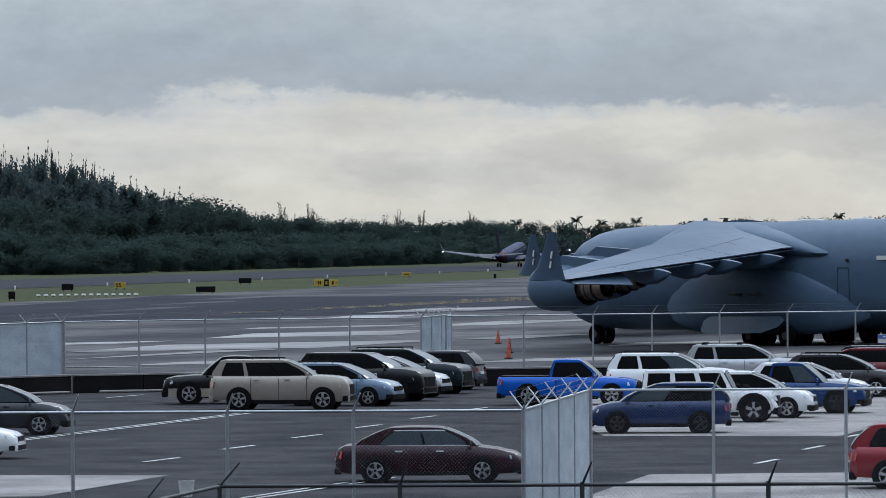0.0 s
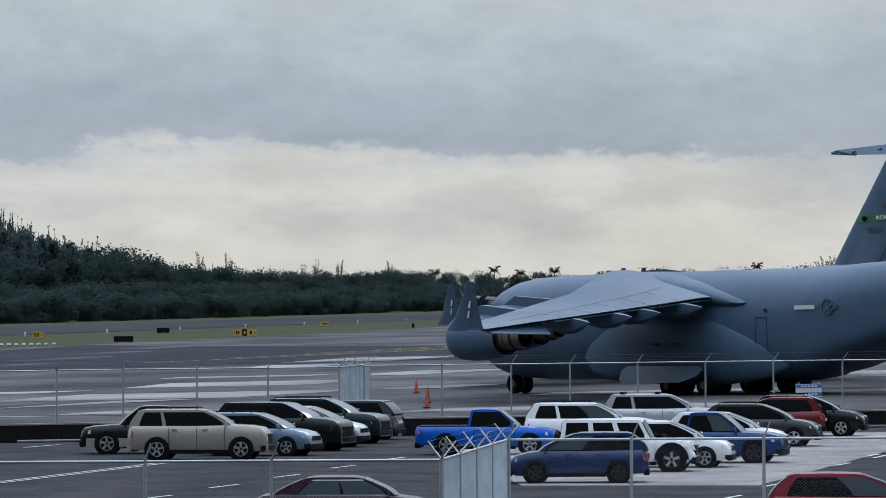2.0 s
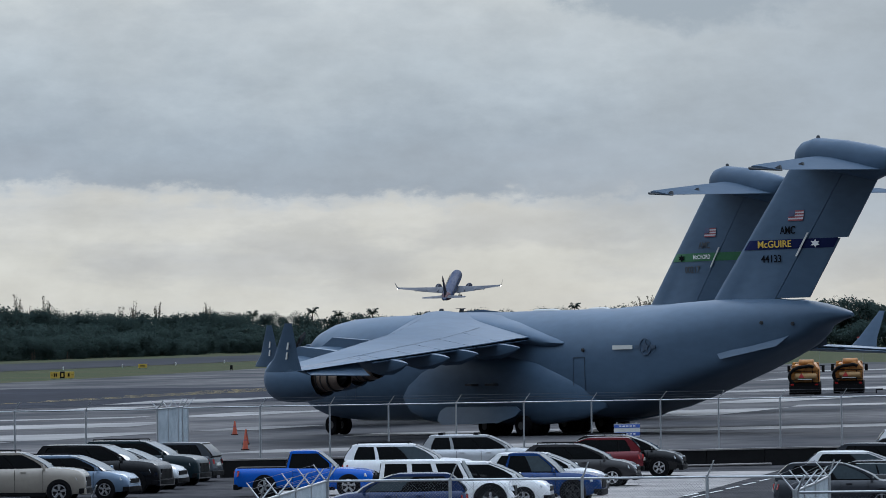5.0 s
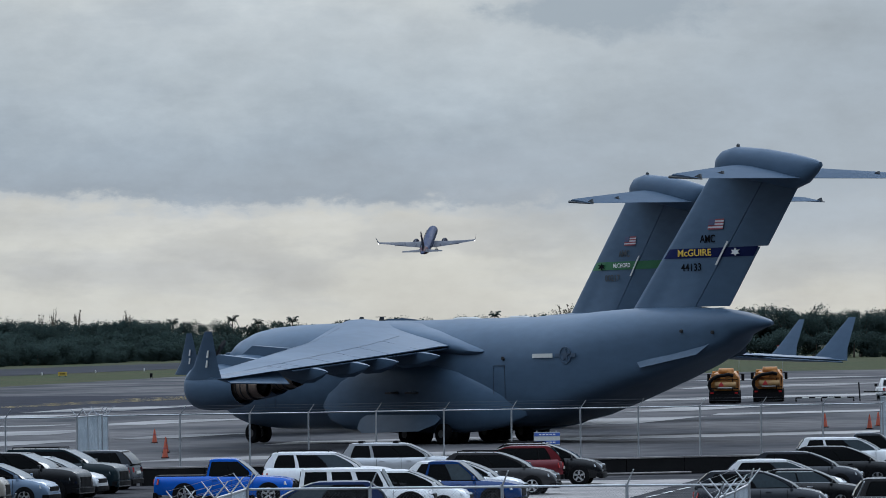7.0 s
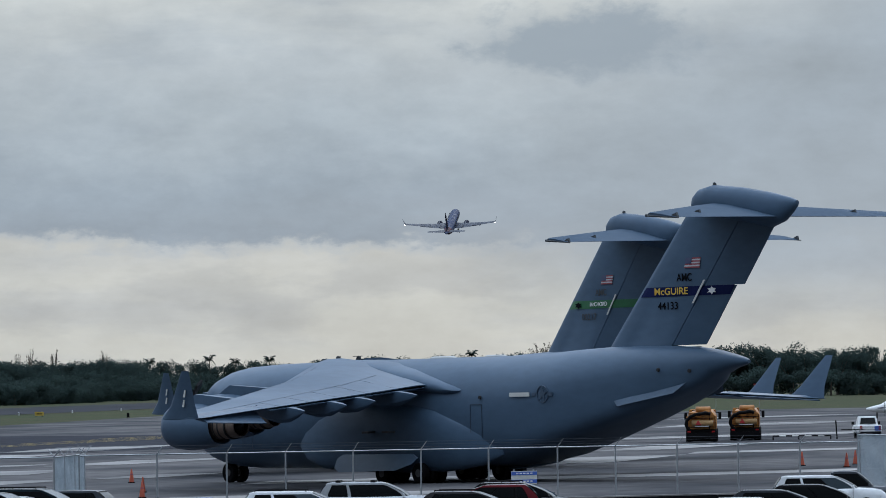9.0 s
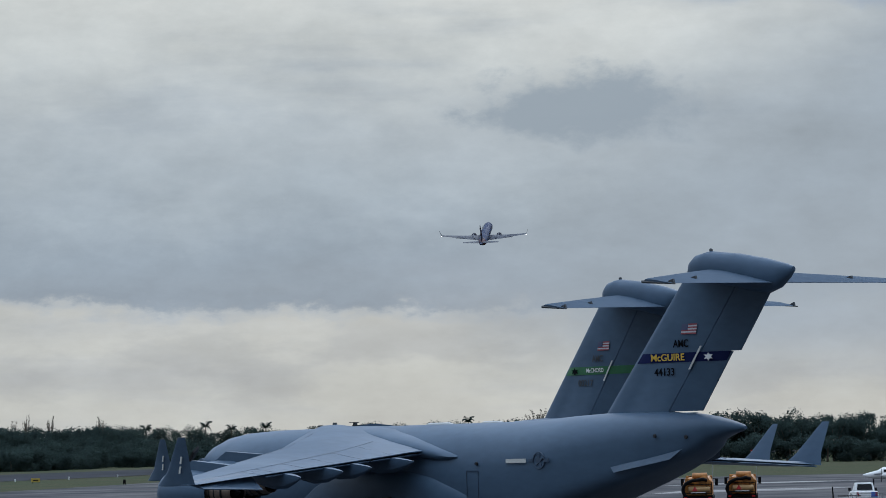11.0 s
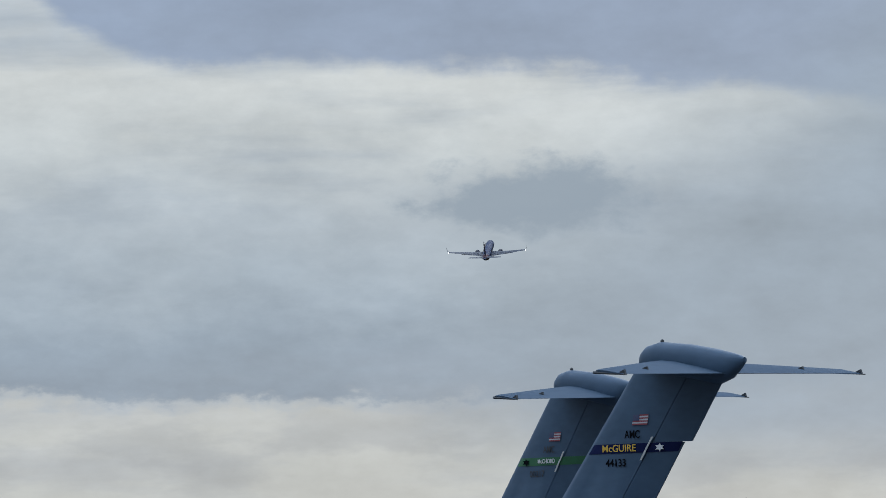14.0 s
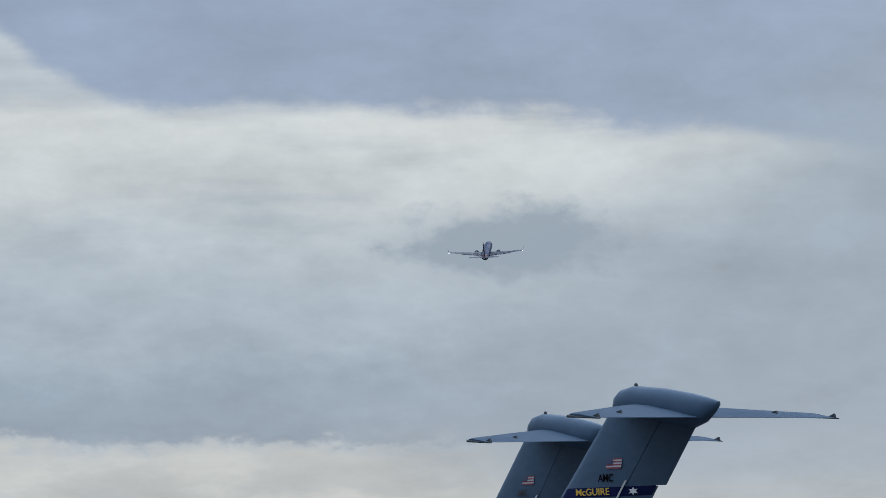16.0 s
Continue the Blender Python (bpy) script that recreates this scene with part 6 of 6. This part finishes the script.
def round_normals(v):
    """Leaf normals turned outwards from the crown's heart, so that a crown shades as one soft mass."""
    heart = sum(v, Vector()) / len(v)
    spread = max(max(abs(p.z - heart.z) for p in v), 0.1) / max(max(math.hypot(p.x - heart.x, p.y - heart.y) for p in v), 0.1)
    out = []
    for p in v:
        d = p - Vector((0, 0, heart.z))
        d = Vector((d.x, d.y, d.z / spread + 0.4))
        out.append(d.normalized() if d.length > 0.01 else Vector((0, 0, 1)))
    return out


def crown_mesh(name, v, f, material):
    normals = round_normals(v)
    f = [q if (v[q[1]] - v[q[0]]).cross(v[q[2]] - v[q[0]]).dot(normals[q[0]]) > 0 else q[::-1] for q in f]
    me = bpy.data.meshes.new(name)
    me.from_pydata([tuple(p) for p in v], [], f)
    me.materials.append(material)
    me.shade_smooth()
    me.normals_split_custom_set_from_vertices([tuple(n_) for n_ in normals])
    me.attributes.new("outward", "FLOAT_VECTOR", "POINT").data.foreach_set("vector", [c for n_ in normals for c in n_])
    return me


def tree_kind(kind, seed):
    """A tree of unit build: trunk with limbs, and a crown of many leaf clumps. About its true size in metres."""
    rg = random.Random(seed)
    v, f = [], []
    bm = bmesh.new()
    if kind == "casuarina":
        H, R = 16.0, 3.0
        tube(bm, (0, 0, 0), (0.2, 0, H * 0.95), 0.32, 7, 0.05)
        for i in range(60):
            z = H * (0.03 + 0.9 * (i / 60))
            a = i * 2.4 + rg.uniform(-0.4, 0.4)
            rl = R * (1.08 - 0.9 * z / H) * rg.uniform(0.5, 1.25)
            tip = Vector((math.cos(a) * rl, math.sin(a) * rl, z + rl * rg.uniform(0.4, 1.1)))
            tube(bm, (0, 0, z), tip, 0.05, 4, 0.02, cap=False)
            for k in range(48):
                t = rg.uniform(0.2, 1.1)
                p = Vector((0, 0, z)).lerp(tip, t) + Vector((rg.gauss(0, 0.32), rg.gauss(0, 0.32), rg.gauss(0, 0.4)))
                leaf(v, f, p, rg.uniform(0.2, 0.46), 0.9, rg)
        for i in range(9):
            a, rl, z = rg.uniform(0, 6.3), rg.uniform(0.0, 1.7), H * rg.uniform(0.6, 0.9)
            b, t = Vector((math.cos(a) * rl, math.sin(a) * rl, z)), Vector((math.cos(a) * rl * 1.2, math.sin(a) * rl * 1.2, z + rg.uniform(2.0, 4.2)))
            tube(bm, b, t, 0.06, 4, 0.015, cap=False)
            for k in range(34):
                q = rg.random()
                leaf(v, f, b.lerp(t, q) + Vector((rg.gauss(0, 0.30 * (1.15 - q)), rg.gauss(0, 0.30 * (1.15 - q)), 0)), rg.uniform(0.18, 0.42), 1.6, rg)
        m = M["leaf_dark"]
    elif kind == "broad":
        H = 11.0
        tube(bm, (0, 0, 0), (0.3, 0.1, H * 0.55), 0.38, 7, 0.2)
        lobes = [Vector((rg.uniform(-3, 3), rg.uniform(-3, 3), H * rg.uniform(0.3, 0.86))) for _ in range(15)]
        for c in lobes:
            tube(bm, (0.2, 0, H * 0.3), c, 0.14, 5, 0.03, cap=False)
            r = rg.uniform(1.1, 2.2)
            for k in range(230):
                d = Vector((rg.gauss(0, 1), rg.gauss(0, 1), rg.gauss(0, 0.75))).normalized()
                leaf(v, f, c + d * r * rg.uniform(0.55, 1.08), rg.uniform(0.17, 0.42), 0.2, rg)
        m = M["leaf_broad"]
    elif kind == "bush":
        lobes = [Vector((rg.uniform(-3, 3), rg.uniform(-2, 2), rg.uniform(0.5, 4.2))) for _ in range(13)]
        tube(bm, (0, 0, 0), (0.1, 0, 3.0), 0.2, 6, 0.08)
        for c in lobes:
            r = rg.uniform(1.0, 1.9)
            for k in range(190):
                d = Vector((rg.gauss(0, 1), rg.gauss(0, 1), rg.gauss(0, 0.8))).normalized()
                leaf(v, f, c + d * r * rg.uniform(0.5, 1.05), rg.uniform(0.16, 0.38), 0.3, rg)
        m = M["leaf_broad"]
    elif kind == "palm":
        H = 13.0
        pts = [Vector((0.25 * math.sin(i * 0.5), 0, H * i / 6)) for i in range(7)]
        for p, q in zip(pts, pts[1:]):
            tube(bm, p, q, 0.2, 7, 0.17)
        for i in range(34):
            a, dr = i * 2.4, rg.uniform(-0.8, 1.6)
            d = Vector((math.cos(a), math.sin(a), 0))
            for k in range(8):
                t = k / 8
                p = pts[-1] + d * 2.3 * t + Vector((0, 0, 2.0 * t * (0.6 + dr) - 2.6 * t * t))
                for s_ in (-1, 1):
                    w = Vector((-d.y, d.x, -0.5)) * s_ * 0.75 * (1 - t * 0.6)
                    i0 = len(v)
                    v.extend([p, p + d * 0.45, p + w + d * 0.3])
                    f.append((i0, i0 + 1, i0 + 2))
        m = M["leaf_broad"]
    else:  # sparse: a nearly bare, feathery tree
        H = 13.0
        tube(bm, (0, 0, 0), (0, 0, H * 0.55), 0.2, 6, 0.12)
        for i in range(16):
            a = i * 2.4
            b = Vector((0, 0, H * rg.uniform(0.3, 0.55)))
            t = Vector((math.cos(a) * rg.uniform(0.6, 2.4), math.sin(a) * rg.uniform(0.6, 2.4), H * rg.uniform(0.75, 1.0)))
            tube(bm, b, t, 0.06, 4, 0.02, cap=False)
            for k in range(16):
                leaf(v, f, b.lerp(t, rg.uniform(0.4, 1.02)) + Vector((rg.gauss(0, 0.2), rg.gauss(0, 0.2), rg.gauss(0, 0.2))), rg.uniform(0.2, 0.45), 1.0, rg)
        m = M["dry"]
    trunk = bpy.data.meshes.new("trunk")
    bm.to_mesh(trunk)
    bm.free()
    trunk.materials.append(M["bark"])
    return trunk, crown_mesh("crown", v, f, m)


KINDS = {k: [tree_kind(k, 11 + i * 7 + len(k)) for i in range(n)] for k, n in (("casuarina", 4), ("broad", 3), ("bush", 3), ("palm", 2), ("sparse", 2))}
LABELS = {"casuarina": "dark feathery casuarina tree in dense woods", "broad": "dark green broadleaf tree at the wood's edge", "bush": "dense green shrub at the wood's edge",
          "palm": "tall palm standing above the far trees", "sparse": "thin dry tree with upright bare branches"}
trees_rng = random.Random(21)


far_crowns = []


def tree(kind, x, y, size, wide=1.0, far=False):
    """One tree or shrub; those far off join the one mass of distant woods."""
    tr, cr = trees_rng.choice(KINDS[kind])
    sc = Matrix.Diagonal((size * wide, size * wide, size, 1))
    m = Matrix.Translation((x, y, gz(x, y) - 0.1)) @ Matrix.Rotation(trees_rng.uniform(0, 6.28), 4, "Z")
    if far:
        far_crowns.append((cr, m @ sc))
        return
    e = empty("tree" if kind != "bush" else "shrub", m, label=LABELS[kind], category="tree" if kind != "bush" else "shrub", group="woods beside the runway")
    for name, me in (("trunk", tr), ("crown", cr)):
        o = new(name, me)
        o.parent = e
        o.matrix_basis = sc


def mass(name, pieces, material, parent=None):
    """Many copies of meshes joined into one mesh."""
    vs, fs, ns, base = [], [], [], 0
    for me, m in pieces:
        k = len(me.vertices)
        co = np.empty(k * 3)
        me.vertices.foreach_get("co", co)
        mm = np.array(m)
        vs.append(co.reshape(-1, 3) @ mm[:3, :3].T + mm[:3, 3])
        no = np.empty(k * 3)
        me.attributes["outward"].data.foreach_get("vector", no)
        ns.append(no.reshape(-1, 3) @ mm[:3, :3].T)
        ix = np.empty(len(me.loops), dtype=np.int64)
        me.loops.foreach_get("vertex_index", ix)
        fs.append(ix.reshape(-1, 3) + base)
        base += k
    me = bpy.data.meshes.new(name)
    me.from_pydata(np.concatenate(vs).tolist(), [], np.concatenate(fs).tolist())
    me.materials.append(material)
    ns = np.concatenate(ns)
    ns /= np.linalg.norm(ns, axis=1, keepdims=True) + 1e-9
    me.shade_smooth()
    me.normals_split_custom_set_from_vertices(ns.tolist())
    return new(name, me)


def crest(a):
    """Height of the woods along their edge, in metres."""
    pts = [(-260, 19), (-113, 20.5), (-67, 28), (-20, 28.5), (25, 28.5), (69, 24.5), (110, 20), (205, 15.5), (400, 15), (700, 14.5)]
    for (a0, h0), (a1, h1) in zip(pts, pts[1:]):
        if a <= a1:
            return h0 + (h1 - h0) * max(0, (a - a0) / (a1 - a0))
    return pts[-1][1]


def woods():
    r = trees_rng
    a = -240.0
    while a < 620:  # along the runway
        h = crest(a)
        step_ = 6.5 if a < 220 else 11.0
        x, y, _ = rw(-106 + r.uniform(-3, 3), a)
        tree("bush" if r.random() < 0.7 else "broad", x, y, r.uniform(0.9, 1.5) * (1.3 if a < 150 else 1.0), 1.25, far=a > 200)
        x, y, _ = rw(-66 + r.uniform(-4, 4), a)
        tree("bush", x, y, r.uniform(0.7, 1.45), 1.4, far=a > 200)
        x, y, _ = rw(-84 + r.uniform(-5, 5), a + 2)
        tree("bush", x, y, r.uniform(1.0, 2.0), 1.2, far=a > 200)
        x, y, _ = rw(-115 + r.uniform(-4, 4), a + 3)
        if a < 130:
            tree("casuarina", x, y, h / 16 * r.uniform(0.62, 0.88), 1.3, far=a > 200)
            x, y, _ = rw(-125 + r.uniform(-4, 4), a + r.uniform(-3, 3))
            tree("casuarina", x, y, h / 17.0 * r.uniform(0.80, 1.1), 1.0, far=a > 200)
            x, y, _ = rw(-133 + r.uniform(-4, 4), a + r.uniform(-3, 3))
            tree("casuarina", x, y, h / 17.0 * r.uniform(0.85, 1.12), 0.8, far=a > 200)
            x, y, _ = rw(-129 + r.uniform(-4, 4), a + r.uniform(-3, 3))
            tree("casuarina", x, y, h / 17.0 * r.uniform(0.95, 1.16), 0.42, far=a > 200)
        else:
            tree("broad", x, y, h / 11 * r.uniform(0.8, 1.02), 1.15, far=a > 200)
            if r.random() < 0.42:
                x, y, _ = rw(-119, a + 5)
                tree("sparse", x, y, h / 13 * r.uniform(1.1, 1.4), r.uniform(0.3, 0.55))
        a += step_
    # across the far end
    n = 62
    for i in range(n):
        t = i / (n - 1)
        x, y = -150 + 420 * t, 2420 + 150 * math.sin(t * 3)
        tree("broad", x + r.uniform(-3, 3), y + r.uniform(-20, 20), r.uniform(1.18, 1.52), 1.2, far=True)
        if i % 2 == 0:
            tree("bush", x + r.uniform(-2, 2), y - 30, r.uniform(1.4, 1.9), 1.7, far=True)
    for x, y, s_ in ((-97, 2380, 1.15), (-72, 2390, 1.1), (-86, 2375, 1.05), (13.5, 2400, 1.12), (-30, 2410, 1.0), (100, 2440, 1.1), (-118, 2300, 1.05)):
        tree("palm", x, y, s_)
    tree("sparse", 42.5, 2380, 1.55, 1.5)
    tree("broad", 33, 2400, 1.4, 1.1)
    tree("broad", -100, 2350, 1.45, 0.9)
    # nearer woods to the right
    for i in range(26):
        x = 48 + i * 4.6
        tree("bush", x + r.uniform(-2, 2), 1282 + r.uniform(-8, 8), r.uniform(0.9, 1.3), 1.3)
        tree("broad", x + r.uniform(-2, 2), 1304 + r.uniform(-8, 8), r.uniform(0.78, 1.1), 1.1)
        if i % 2:
            tree("broad", x, 1330, r.uniform(0.95, 1.2), 1.0, far=True)


woods()
tagged(mass("distant_woods", far_crowns, M["leaf_broad"]), "distant dark green mixed woods across the airfield", "woods", kind="stuff")


def motions():
    """The airliner runs along the runway, lifts off and climbs away."""
    rows = []
    for t, x, z, pitch, bank in ((0.0, -79.9, 3.6, 5.5, 0.3), (0.5, -75.1, 3.65, 6.0, 0.3), (1.0, -69.6, 3.85, 7.0, 0.3), (2.0, -59.3, 4.85, 9.5, 0.4), (3.0, -49.4, 7.03, 12.5, 0.6),
                                 (3.5, -44.5, 10.1, 14.0, 0.7), (4.0, -39.6, 12.9, 15.0, 0.8), (4.5, -35.0, 16.5, 15.6, 0.9), (7.0, -12.3, 40.5, 16.5, 1.2), (7.5, -8.2, 45.9, 16.5, 1.2),
                                 (8.0, -4.0, 51.7, 16.5, 1.1), (8.5, 1.0, 58.6, 16.4, 1.0), (9.0, 4.8, 64.5, 16.2, 0.9), (11.5, 24.5, 96.8, 16.0, 0.5), (12.0, 28.5, 103.4, 16.0, 0.4),
                                 (12.5, 33.0, 110.2, 16.0, 0.4), (13.0, 37.2, 116.8, 16.0, 0.5), (13.5, 41.3, 123.6, 16.0, 0.9), (14.0, 45.6, 130.5, 16.0, 1.2), (14.5, 49.4, 137.4, 16.0, 1.3),
                                 (15.0, 53.2, 144.0, 16.0, 1.2), (15.5, 56.6, 150.6, 16.0, 1.2), (16.0, 60.0, 157.5, 16.0, 1.2)):
        rows.append((t, Matrix.Translation((x, 1514 + 70.6 * t, z)) @ Matrix.Rotation(radians(-7.2 + 0.12 * t), 4, "Z") @ Matrix.Rotation(radians(pitch), 4, "X") @ Matrix.Rotation(radians(-bank), 4, "Y")))
    walk(jet, rows)
    for side, leg in gear_legs.items():  # the legs fold inwards
        hinge = Matrix.Translation((side * 2.8, 1.0, -2.45))
        walk(leg, [(t, hinge @ Matrix.Rotation(radians(side * a), 4, "Y") @ hinge.inverted()) for t, a in ((0.0, 0), (8.6, 0), (9.4, 30), (10.2, 65), (11.0, 86), (16.0, 86))])


motions()
